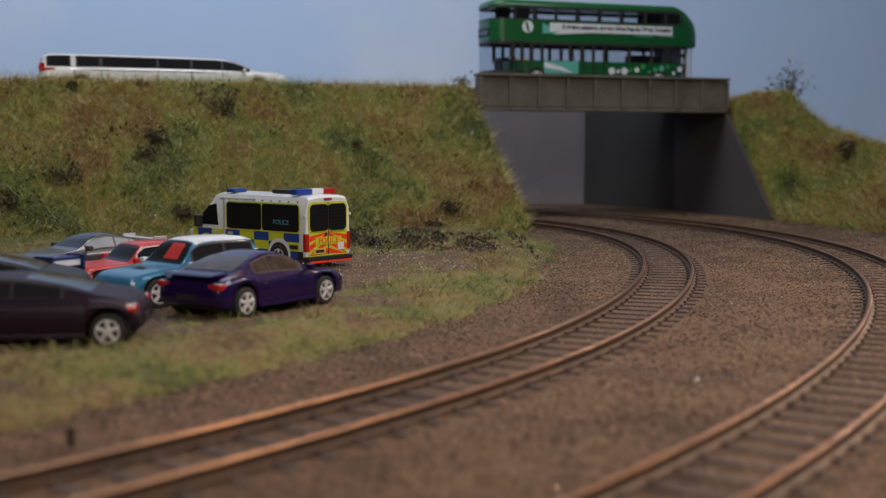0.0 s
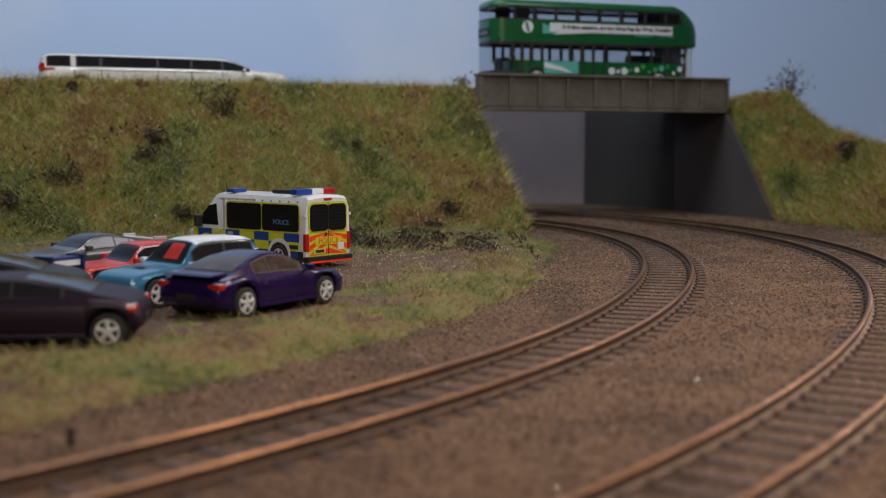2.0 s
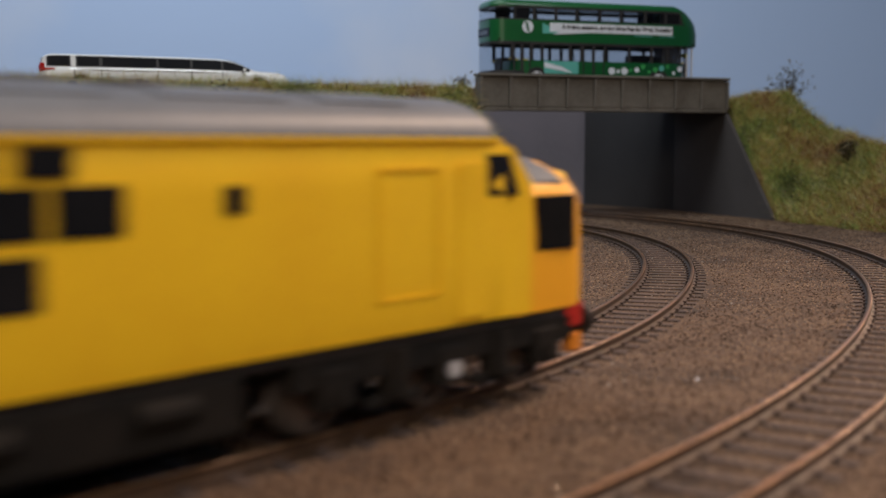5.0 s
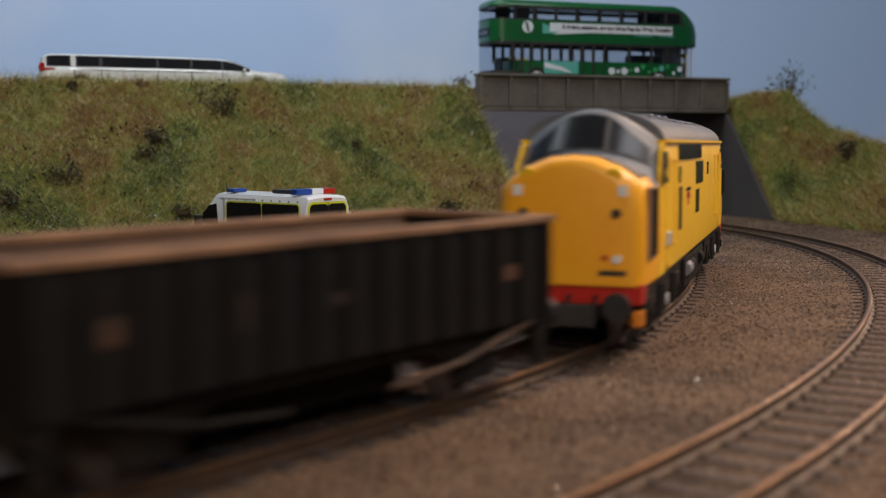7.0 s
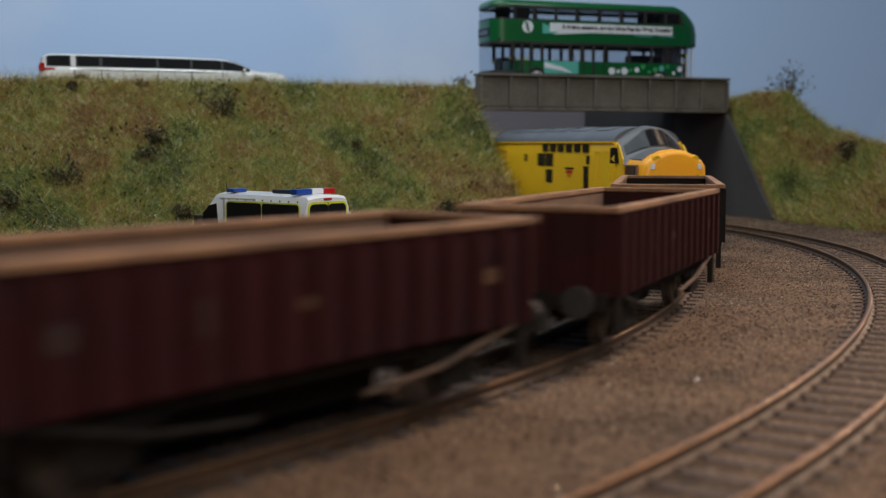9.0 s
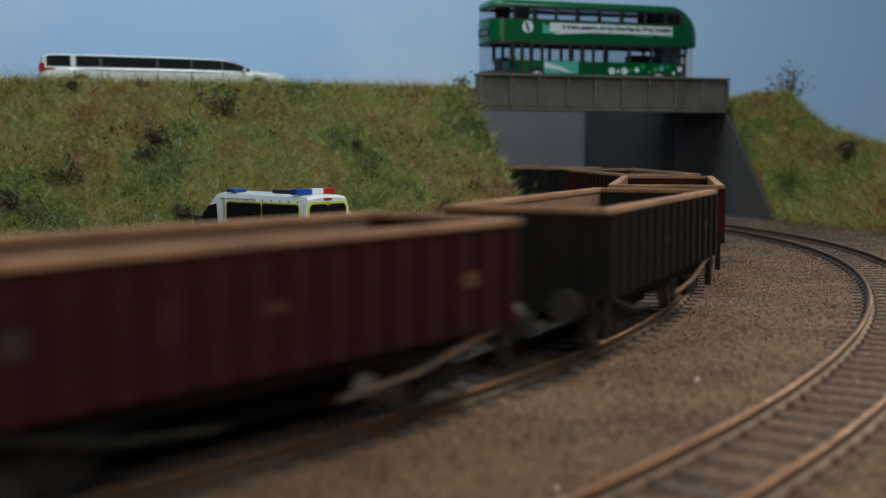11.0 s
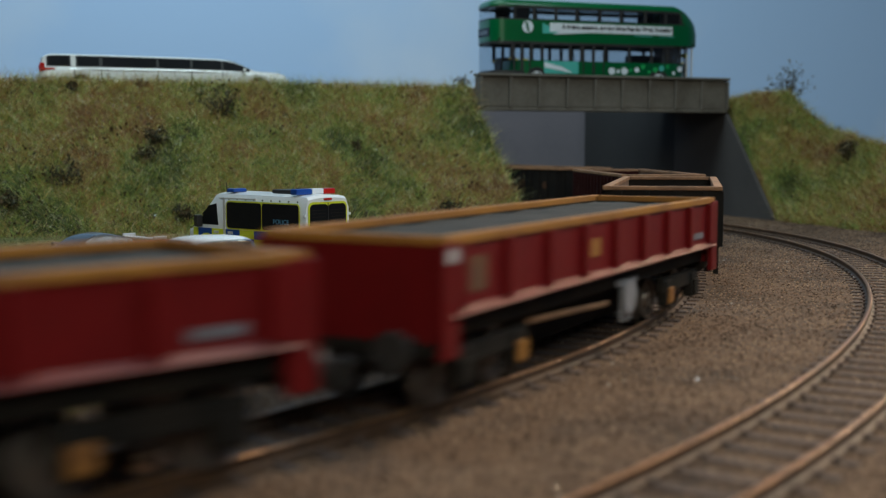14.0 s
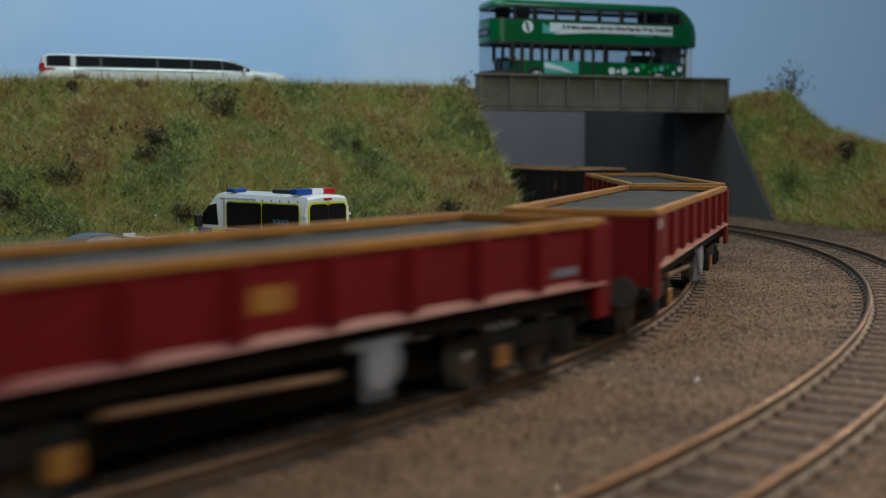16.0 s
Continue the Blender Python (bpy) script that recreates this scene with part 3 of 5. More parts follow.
def load_bed(lx, wy, z0, z1):
    """A heap of fine load, uneven on top, that fills a wagon."""
    bm = bmesh.new()
    nx, ny = 40, 9
    g = [[bm.verts.new((-lx + 2 * lx * i / nx, -wy + 2 * wy * j / ny, z1 + 0.05 * noise.noise((i * 0.35, j * 0.35, 2)) + 0.02 * noise.noise((i * 1.1, j * 1.1, 5)))) for j in range(ny + 1)] for i in range(nx + 1)]
    for i in range(nx):
        for j in range(ny):
            bm.faces.new((g[i][j], g[i + 1][j], g[i + 1][j + 1], g[i][j + 1]))
    edge = [g[i][0] for i in range(nx + 1)] + [g[nx][j] for j in range(1, ny + 1)] + [g[i][ny] for i in range(nx - 1, -1, -1)] + [g[0][j] for j in range(ny - 1, 0, -1)]
    low = [bm.verts.new((v.co.x, v.co.y, z0)) for v in edge]
    for i in range(len(edge)):
        k = (i + 1) % len(edge)
        bm.faces.new((edge[i], low[i], low[k], edge[k]))
    bm.faces.new(low)
    return bm


def red_wagon(label):
    """Longer red box wagon with wide panels and a yellow rim."""
    e = thing("open_wagon", Matrix(), label, "wagon", "wagons of the train")
    L, W, z0, z1 = 6.05, 1.3, 1.3, 2.29
    for y in (-1, 1):
        part("side_wall", a_box(-L, L, y * W - 0.04, y * W + 0.04, z0, z1), WAGON_RED, e)
        # added dark strip that hides lit ground and deepens the shade below
        part("centre_sill", a_box(-L + 2.6, L - 2.6, y * 0.3 - 0.04, y * 0.3 + 0.04, 0.2, 0.72, bev=0.02), DUSTY, e)
    for x in (-1, 1):
        part("end_wall", a_box(x * L - 0.05, x * L + 0.05, -W + 0.041, W - 0.041, z0 - 0.35, z1), WAGON_RED, e)
        for y in (-1, 1):
            part("corner_post", a_box(x * L - 0.2, x * L + 0.2, y * (W + 0.06) - 0.05, y * (W + 0.06) + 0.05, 0.78, z1 - 0.06, bev=0.02), WAGON_RED, e)
    part("floor", a_box(-L + 0.06, L - 0.06, -W + 0.06, W - 0.06, z0 + 0.02, z0 + 0.1), LOAD, e)
    part("load", load_bed(L - 0.08, W - 0.07, z0 + 0.105, z1 - 0.13), LOAD, e, "dark grey fine load level with the rim", smooth=60)
    for y in (-1, 1):
        part("lining", a_box(-L + 0.06, L - 0.06, y * (W - 0.052) - 0.008, y * (W - 0.052) + 0.008, z0 + 0.11, z1 - 0.02), LOAD, e, "dull grey inner wall")
        part("rim", a_box(-L - 0.08, L + 0.08, y * W - 0.075, y * W + 0.09, z1 - 0.1, z1 + 0.02, bev=0.015), RIM_YELLOW, e, "worn yellow top rim")
    for x in (-1, 1):
        part("lining", a_box(x * (L - 0.062) - 0.008, x * (L - 0.062) + 0.008, -W + 0.07, W - 0.07, z0 + 0.11, z1 - 0.02), LOAD, e, "dull grey inner wall")
        part("rim", a_box(x * L - 0.08, x * L + 0.08, -W + 0.091, W - 0.091, z1 - 0.1, z1 + 0.015, bev=0.015), RIM_YELLOW, e, "worn yellow top rim")
    first = None
    for y in (-1, 1):
        for i in range(9):
            x = -L + 0.32 + i * (2 * L - 0.64) / 8
            m = at(x, y * (W + 0.085), 0)
            if first is None:
                first = part("rib", a_box(-0.1, 0.1, -0.05, 0.05, z0 + 0.08, z1 - 0.11, bev=0.015), WAGON_RED, e, m=m)
            else:
                again(first, m)
        bm = bmesh.new()
        sheet(bm, [(-L, y * (W + 0.04), z0 + 0.1), (L, y * (W + 0.04), z0 + 0.1), (L, y * (W + 0.14), z0), (-L, y * (W + 0.14), z0)], 0.03 * -y)
        part("lower_flange", bm, paint("flange_red", (0.12, 0.008, 0.008), (0.09, 0.006, 0.006), 0.5, 0.5, spec=0.25), e)
        for x, w_, h_, mt in ((-5.2, 0.5, 0.45, FADED_ORANGE), (-1.0, 0.6, 0.28, RIM_YELLOW), (5.0, 0.7, 0.13, PALE_MARK)):
            part("stencil", a_box(x - w_ / 2, x + w_ / 2, y * (W + 0.046) - 0.006, y * (W + 0.046) + 0.006, 1.78 - h_ / 2 if mt is not PALE_MARK else 1.5, 1.78 + h_ / 2 if mt is not PALE_MARK else 1.62), mt, e, "painted marking panel")
        part("end_plate", a_box(-L - 0.1, -L + 0.12, y * (W + 0.115) - 0.006, y * (W + 0.115) + 0.006, 1.98, 2.15), SILVER, e)
        part("sole_bar", a_box(-L + 0.2, L - 0.2, y * 1.15 - 0.05, y * 1.15 + 0.05, 0.98, 1.28, bev=0.02), DUSTY, e)
        for sx in (-1, 1):
            bm = bmesh.new()
            box(bm, sx * 4.4 - 1.15, sx * 4.4 + 1.15, y * 1.1 - 0.08, y * 1.1 + 0.08, 0.55, 0.85, bev=0.04)
            for k in (-0.85, 0.85):
                box(bm, sx * 4.4 + k - 0.22, sx * 4.4 + k + 0.22, y * 1.12 - 0.1, y * 1.12 + 0.1, 0.3, 0.8, bev=0.04)
            part("bogie_frame", bm, DUSTY, e)
            for k in (-0.85, 0.85):
                part("axle_box", a_box(sx * 4.4 + k - 0.14, sx * 4.4 + k + 0.14, y * 1.24 - 0.03, y * 1.24 + 0.03, 0.36, 0.66, bev=0.02), RIM_YELLOW if k * sx < 0 else DUSTY, e)
        part("brake_wheel", a_rod((0.9, y * 1.28, 0.8), (0.9, y * 1.33, 0.8), 0.32, 18), GEAR_GREY, e)
        bm = bmesh.new()
        for x in (0.75, 1.05):
            box(bm, x - 0.05, x + 0.05, y * 1.22 - 0.04, y * 1.22 + 0.04, 0.35, 1.1)
        box(bm, 0.4, 1.4, y * 1.25 - 0.03, y * 1.25 + 0.03, 1.0, 1.1)
        part("brake_gear", bm, GEAR_GREY, e)
        part("truss_rod", a_rod((-3.0, y * 1.1, 0.85), (0.3, y * 1.1, 0.72), 0.05, 8), STEEL_RUST, e)
    for sx in (-1, 1):
        for k in (-0.85, 0.85):
            wheelset(e, sx * 4.4 + k, 0.42)
        part("head_stock", a_box(sx * (L + 0.02) - 0.08, sx * (L + 0.02) + 0.08, -1.2, 1.2, 0.78, 0.96, bev=0.03), DUSTY, e)
        buffers(e, sx * (L + 0.08), 0.92, sx)
        coupling(e, sx * (L + 0.1), sx)
    part("underframe", a_box(-5.6, 5.6, -0.5, 0.5, 0.8, 1.25, bev=0.05), BLACK, e)
    return e


TRAIN.append((engine(), 0.0, 5.65))
dark1 = old_wagon(WAGON_DARK, "weathered black open box wagon with rusty rim", 1)
maroon1 = old_wagon(WAGON_MAROON, "faded maroon open box wagon with rusty rim", 2)
old = [dark1, maroon1, copy_thing(maroon1, Matrix()), copy_thing(dark1, Matrix()), copy_thing(maroon1, Matrix()), copy_thing(dark1, Matrix())]
for i, ob in enumerate(old):
    TRAIN.append((ob, 11.1 + 4.4 + 11.1 * i, 2.75))
red1 = red_wagon("bright red open box wagon with worn yellow rim")
for i in range(5):
    TRAIN.append((red1 if i == 0 else copy_thing(red1, Matrix()), 77.25 + 6.7 + 14.25 * i, 4.4))
# ---- road vehicles ----
def letters(s, size, m, material, parent, label="", name="lettering", depth=0.004, squeeze=1.0, bold=0.0):
    """Raised lettering, centred, on the plane of m."""
    cu = bpy.data.curves.new(name, "FONT")
    cu.body, cu.size, cu.align_x, cu.align_y, cu.extrude = s, size * S, "CENTER", "CENTER", depth * S
    cu.offset = bold * S
    tmp = new(name, cu)
    me = bpy.data.meshes.new_from_object(tmp.evaluated_get(bpy.context.evaluated_depsgraph_get()))
    bpy.data.objects.remove(tmp)
    bpy.data.curves.remove(cu)
    me.transform(Matrix.Diagonal((squeeze, 1, 1, 1)))
    me.materials.append(material)
    ob = new(name, me)
    ob.parent, ob.matrix_basis = parent, m
    return tagged(ob, label)


def clear_glass():
    m = bpy.data.materials.new("clear_window")
    nt, N, L, bsdf = nodes_of(m)
    mix, tr = N.new("ShaderNodeMixShader"), N.new("ShaderNodeBsdfTransparent")
    tr.inputs[0].default_value = (0.8, 0.83, 0.86, 1)
    gl = N.new("ShaderNodeBsdfGlossy")
    gl.inputs["Roughness"].default_value = 0.05
    mix.inputs[0].default_value = 0.08
    L.new(tr.outputs[0], mix.inputs[1]), L.new(gl.outputs[0], mix.inputs[2])
    L.new(mix.outputs[0], N["Material Output"].inputs[0])
    return m


PANE = clear_glass()
WHITE.node_tree.nodes["Principled BSDF"].inputs["Roughness"].default_value = 0.3
TYRE = paint("tyre_rubber", (0.012, 0.012, 0.012), (0.022, 0.02, 0.019), 3, 0.8)
ALLOY = plain("alloy_rim", (0.72, 0.72, 0.73), 0.3, 0.25)
LAMP_RED = plain("lamp_red", (0.45, 0.015, 0.012), 0.15, coat=0.6)
LAMP_CLEAR = plain("lamp_clear", (0.7, 0.7, 0.68), 0.12, coat=0.6)
BLUE_CHECK = plain("check_blue", (0.012, 0.06, 0.33), 0.35)
YELLOW_CHECK = plain("check_yellow", (0.62, 0.68, 0.03), 0.35)
CHEVRON_RED = plain("chevron_orange", (0.9, 0.055, 0.015), 0.4)
BUS_GREEN = paint("bus_green", (0.005, 0.1, 0.024), (0.004, 0.08, 0.02), 0.5, 0.32, bump=0.03, coat=0.3)
TEAL = plain("teal", (0.12, 0.45, 0.38))
LIGHT_GREEN = plain("leaf_green", (0.05, 0.36, 0.09))
PLUM = paint("plum_paint", (0.016, 0.004, 0.055), (0.012, 0.003, 0.042), 1, 0.22, 0.0, bump=0.02, coat=0.25, spec=0.3)
AUBERGINE = paint("aubergine_paint", (0.016, 0.005, 0.016), (0.011, 0.004, 0.011), 1, 0.45, 0.0, bump=0.02, spec=0.25)
DARK_GREY_P = paint("dark_grey_paint", (0.024, 0.024, 0.025), (0.02, 0.02, 0.021), 1, 0.45, 0.0, bump=0.02, spec=0.25)
MID_GREY_P = paint("mid_grey_paint", (0.075, 0.075, 0.08), (0.06, 0.06, 0.063), 1, 0.35, 0.3, bump=0.02, coat=0.5)
SKY_BLUE_P = paint("sky_blue_paint", (0.03, 0.17, 0.3), (0.025, 0.14, 0.25), 1, 0.3, 0.2, bump=0.02, coat=0.5)
RALLY_RED = paint("rally_red_paint", (0.55, 0.03, 0.018), (0.48, 0.025, 0.016), 1, 0.35, bump=0.02, coat=0.4)
LIMO_WHITE = paint("limo_white", (0.7, 0.69, 0.67), (0.62, 0.61, 0.59), 0.8, 0.25, bump=0.02, coat=0.5)
NAVY = plain("navy_paint", (0.012, 0.025, 0.12), 0.35)
PLATE_YELLOW = plain("plate_yellow", (0.7, 0.55, 0.1), 0.5)


def wheel(parent, x, y, r, w, side, spokes=5):
    """Tyre with a spoked rim; side: the way the rim faces."""
    wh = part("wheel", tyre_mesh(r, w), TYRE, parent, smooth=40)
    wh.matrix_basis = at(x, y, r)
    bm = bmesh.new()
    f = side * w * 0.5
    rod(bm, (0, f * 0.55, 0), (0, f * 0.75, 0), r * 0.6, 20)
    part("rim_back", bm, BLACK, wh)
    bm = bmesh.new()
    rod(bm, (0, f * 0.7, 0), (0, f * 1.03, 0), r * 0.14, 10)
    for k in range(spokes):
        a = k * 2 * math.pi / spokes + 0.3
        c, s_ = math.cos(a), math.sin(a)
        rod(bm, (c * r * 0.1, f * 0.95, s_ * r * 0.1), (c * r * 0.62, f * 0.95, s_ * r * 0.62), r * 0.13, 6)
    n = 20
    ring = [[(math.cos(a) * q, f * d, math.sin(a) * q) for q, d in ((r * 0.6, 0.75), (r * 0.6, 1.03), (r * 0.69, 1.03), (r * 0.69, 0.75))] for a in np.linspace(0, 2 * math.pi, n + 1)]
    loft(bm, ring, caps=False)
    part("rim", bm, ALLOY, wh, "silver alloy rim")
    return wh


def tyre_mesh(r, w):
    bm = bmesh.new()
    n = 24
    prof = [(r * 0.66, -0.5), (r * 0.9, -0.5), (r, -0.36), (r, 0.36), (r * 0.9, 0.5), (r * 0.66, 0.5)]
    loft(bm, [[(math.cos(a) * q, w * y, math.sin(a) * q) for q, y in prof] for a in np.linspace(0, 2 * math.pi, n + 1)], caps=False)
    return bm


def smooth_curve(pts):
    """A curve through (x, z) points with no overshoot."""
    x, z = np.array([q[0] for q in pts]), np.array([q[1] for q in pts])
    d = np.diff(z) / np.diff(x)
    g = np.r_[d[0], np.where(d[:-1] * d[1:] > 0, 2 * d[:-1] * d[1:] / np.where(d[:-1] + d[1:] == 0, 1, d[:-1] + d[1:]), 0.0), d[-1]]

    def f(q):
        k = int(min(max(np.searchsorted(x, q) - 1, 0), len(x) - 2))
        w = x[k + 1] - x[k]
        u = min(max((q - x[k]) / w, 0.0), 1.0)
        return float((1 + 2 * u) * (1 - u) ** 2 * z[k] + u * (1 - u) ** 2 * w * g[k] + u * u * (3 - 2 * u) * z[k + 1] + u * u * (u - 1) * w * g[k + 1])
    return f


def car(name, label, m, L, W, form, wheels, r, body, roof=None, frame_mat=None, extra=None, hs=1.0, category="car", low=0.2, tumble=0.52, glass=None, group="parked cars"):
    """A car whose skin follows a roofline, a waistline and a plan width along its length, with open wheel arches."""
    c = thing(name, m, label, category, group)
    top_f, belt_f, wid_f = (smooth_curve(form[k]) for k in ("top", "belt", "wid"))
    arch = r * 1.17
    glass = glass or CAR_GLASS

    def half(x):
        w, b = W / 2 * wid_f(x), belt_f(x) * hs
        t = max(top_f(x) * hs, b + 0.02)
        h = t - b
        lo = low + 0.12 * max(0.0, (abs(x) - 0.44) / 0.06)
        for q in wheels:
            d = abs(x - q) * L
            if d < arch:
                lo = max(lo, r + math.sqrt(arch * arch - d * d))
        lo = min(lo, b - 0.06)
        yb = 0.87 * w
        ye = yb - tumble * h
        return [(0.84 * w, lo), (0.965 * w, lo + 0.035), (w, lo + (b - lo) * 0.42), (0.99 * w, b - (b - lo) * 0.28), (0.955 * w, b - (b - lo) * 0.09), (yb, b + 0.005),
                (yb - tumble * h * 0.5, b + 0.45 * h), (ye, b + 0.86 * h), (ye * 0.9, b + 0.935 * h), (ye * 0.55, b + 0.985 * h), (0.0, t)]

    def at_top(x, share):
        """Height over the middle part at a share of the way to the roof's edge."""
        s = half(x)[7:]
        return s[0][0] * share, float(np.interp(abs(share) * s[0][0], [q[0] for q in reversed(s)], [q[1] for q in reversed(s)]))
    xs = set(np.linspace(-0.5, 0.5, 61))
    for q in wheels:
        xs |= {q + k * arch / L for k in (-1.001, -0.999, -0.93, -0.75, -0.4, 0, 0.4, 0.75, 0.93, 0.999, 1.001)}
    bm = bmesh.new()
    rings = []
    for x in sorted(xs):
        s = half(x)
        rings.append([(x * L, y, z) for y, z in s] + [(x * L, -y, z) for y, z in reversed(s[:-1])])
    loft(bm, rings)
    part("body", bm, body, c, smooth=40)
    part("underbody", a_box(-0.43 * L, 0.43 * L, -W * 0.33, W * 0.33, low - 0.04, low + 0.3, bev=0.03), BLACK, c)

    def patch(nm, x0, x1, y0, y1, mt, out=0.012, lab="", n=12):
        """A panel lying on the roof, bonnet or screens."""
        bm = bmesh.new()
        g = []
        for x in np.linspace(x0, x1, n):
            row = []
            for q in np.linspace(y0, y1, 9):
                y, z = at_top(x, q)
                row.append(bm.verts.new((x * L, y * 1.004, z + out)))
            g.append(row)
        for a, b in zip(g, g[1:]):
            for k in range(8):
                bm.faces.new((a[k], a[k + 1], b[k + 1], b[k]))
        return part(nm, bm, mt, c, lab, smooth=60)

    def side(nm, x0, x1, q0, q1, mt, s, out, n=14):
        """A panel lying on the cabin's side."""
        bm = bmesh.new()
        g = []
        for x in np.linspace(x0, x1, n):
            h5, h7 = half(x)[5], half(x)[7]
            row = []
            for q in np.linspace(q0, q1, 4):
                row.append(bm.verts.new((x * L, s * (h5[0] + (h7[0] - h5[0]) * q + out), h5[1] + (h7[1] - h5[1]) * q + out * 0.3)))
            g.append(row)
        for a, b in zip(g, g[1:]):
            for k in range(3):
                bm.faces.new((a[k], a[k + 1], b[k + 1], b[k]))
        return part(nm, bm, mt, c, smooth=60)
    for s in (-1, 1):
        for f0, f1 in form.get("frames", [(form["sides"][0][0] - 0.012, form["sides"][-1][1] + 0.012)]):
            side("window_frame", f0, f1, 0.07, 0.97, frame_mat or BLACK, s, 0.006, 24)
        for x0, x1 in form["sides"]:
            side("side_glass", x0, x1, 0.15, 0.89, glass, s, 0.013)
    patch("rear_glass", *form["rear"], -0.86, 0.86, glass)
    patch("windscreen", *form["screen"], -0.9, 0.9, glass)
    if roof:
        patch("roof", *form["roof"], -1.02, 1.02, roof, 0.016, "white roof", 20)
    for x in wheels:
        for s in (-1, 1):
            w = W / 2 * wid_f(x)
            part("arch_liner", a_rod((x * L, s * w * 0.45, r), (x * L, s * w * 0.72, r), arch * 0.99, 24), BLACK, c)
            wheel(c, x * L, s * (w - 0.125), r, 0.22, s)
    for s in (-1, 1):
        zt, zh = belt_f(-0.46) * hs, belt_f(0.45) * hs
        y, hy = s * W / 2 * wid_f(-0.465) * 0.8, s * W / 2 * wid_f(0.46) * 0.76
        tl = part("tail_lamp", a_box(-0.492 * L, -0.435 * L, y - 0.17, y + 0.17, zt - 0.15, zt - 0.015, bev=0.055), LAMP_RED, c, "red tail lamp with a clear upper part")
        part("clear_lens", a_box(-0.484 * L, -0.428 * L, y - 0.13, y + 0.13, zt - 0.06, zt - 0.003, bev=0.025), LAMP_CLEAR, tl)
        part("headlamp", a_box(0.425 * L, 0.475 * L, hy - 0.14, hy + 0.14, zh - 0.15, zh - 0.01, bev=0.055), LAMP_CLEAR, c)
        xm = form["screen"][1] - 0.035
        zb = belt_f(xm) * hs
        bm = bmesh.new()
        box(bm, xm * L - 0.09, xm * L + 0.07, *sorted((s * W * 0.48, s * W * 0.575)), zb + 0.03, zb + 0.16, bev=0.045)
        rod(bm, (xm * L, s * W * 0.43, zb), (xm * L, s * W * 0.5, zb + 0.07), 0.025, 6)
        part("mirror", bm, roof or body, c)
        part("sill", a_box(L * wheels[0] + arch, L * wheels[1] - arch, s * W / 2 * 0.95 - 0.05, s * W / 2 * 0.95 + 0.025, low - 0.02, low + 0.07, bev=0.025), body, c)
        xd = form["sides"][-1][0]
        part("door_handle", a_box(xd * L, xd * L + 0.17, s * W / 2 * wid_f(xd) * 0.985 - 0.02, s * W / 2 * wid_f(xd) * 0.985 + 0.015, belt_f(xd) * hs - 0.17, belt_f(xd) * hs - 0.135, bev=0.01), body, c)
    part("number_plate", a_box(-0.5 * L - 0.02, -0.5 * L + 0.05, -0.25, 0.25, belt_f(-0.5) * hs * 0.72, belt_f(-0.5) * hs * 0.72 + 0.11), BLACK, c)
    if extra:
        extra(c, patch)
    return c


CAR_GLASS = paint("car_glazing", (0.014, 0.014, 0.016), (0.022, 0.021, 0.022), 1.0, 0.12, bump=0.0, spec=0.3)
CREAM_GLASS = paint("cabin_glazing", (0.1, 0.07, 0.045), (0.02, 0.016, 0.014), 1.6, 0.15, bump=0.0, spec=0.3)
WIDE = [(-0.5, 0.74), (-0.485, 0.86), (-0.43, 0.95), (-0.32, 1.0), (-0.2, 0.985), (0.0, 0.95), (0.2, 0.955), (0.3, 0.97), (0.4, 0.92), (0.47, 0.8), (0.5, 0.62)]
BOXY = [(-0.5, 0.84), (-0.485, 0.93), (-0.4, 0.98), (-0.2, 1.0), (0.2, 1.0), (0.38, 0.98), (0.46, 0.92), (0.49, 0.84), (0.5, 0.76)]
F_COUPE = dict(top=[(-0.5, 0.6), (-0.485, 0.76), (-0.44, 0.86), (-0.38, 0.93), (-0.28, 1.09), (-0.17, 1.23), (-0.07, 1.3), (0.0, 1.27), (0.07, 1.17), (0.17, 0.93), (0.22, 0.86), (0.35, 0.78), (0.46, 0.65), (0.5, 0.46)],
               belt=[(-0.5, 0.56), (-0.475, 0.74), (-0.42, 0.82), (-0.3, 0.87), (-0.1, 0.84), (0.15, 0.81), (0.28, 0.78), (0.4, 0.7), (0.47, 0.58), (0.5, 0.42)], wid=WIDE,
               sides=[(-0.23, -0.12), (-0.11, 0.115)], rear=(-0.36, -0.19), screen=(0.005, 0.165))
F_WEDGE = dict(top=[(-0.5, 0.56), (-0.485, 0.72), (-0.44, 0.83), (-0.36, 0.92), (-0.22, 1.1), (-0.06, 1.21), (0.04, 1.2), (0.13, 1.07), (0.25, 0.84), (0.38, 0.71), (0.46, 0.57), (0.5, 0.4)],
               belt=[(-0.5, 0.53), (-0.465, 0.73), (-0.4, 0.82), (-0.28, 0.84), (0.0, 0.81), (0.2, 0.77), (0.35, 0.67), (0.46, 0.51), (0.5, 0.37)], wid=WIDE,
               sides=[(-0.25, -0.1), (-0.09, 0.17)], rear=(-0.34, -0.13), screen=(0.06, 0.235))
F_MINI = dict(top=[(-0.5, 0.7), (-0.49, 0.92), (-0.47, 1.2), (-0.44, 1.4), (-0.38, 1.46), (-0.15, 1.49), (-0.04, 1.47), (0.01, 1.4), (0.12, 0.96), (0.15, 0.89), (0.28, 0.86), (0.4, 0.8), (0.47, 0.68), (0.5, 0.48)],
              belt=[(-0.5, 0.66), (-0.48, 0.82), (-0.4, 0.88), (0.0, 0.84), (0.2, 0.81), (0.34, 0.77), (0.43, 0.68), (0.48, 0.56), (0.5, 0.42)], wid=BOXY,
              sides=[(-0.41, -0.21), (-0.19, 0.04)], rear=(-0.482, -0.45), screen=(0.01, 0.125), roof=(-0.455, 0.0))
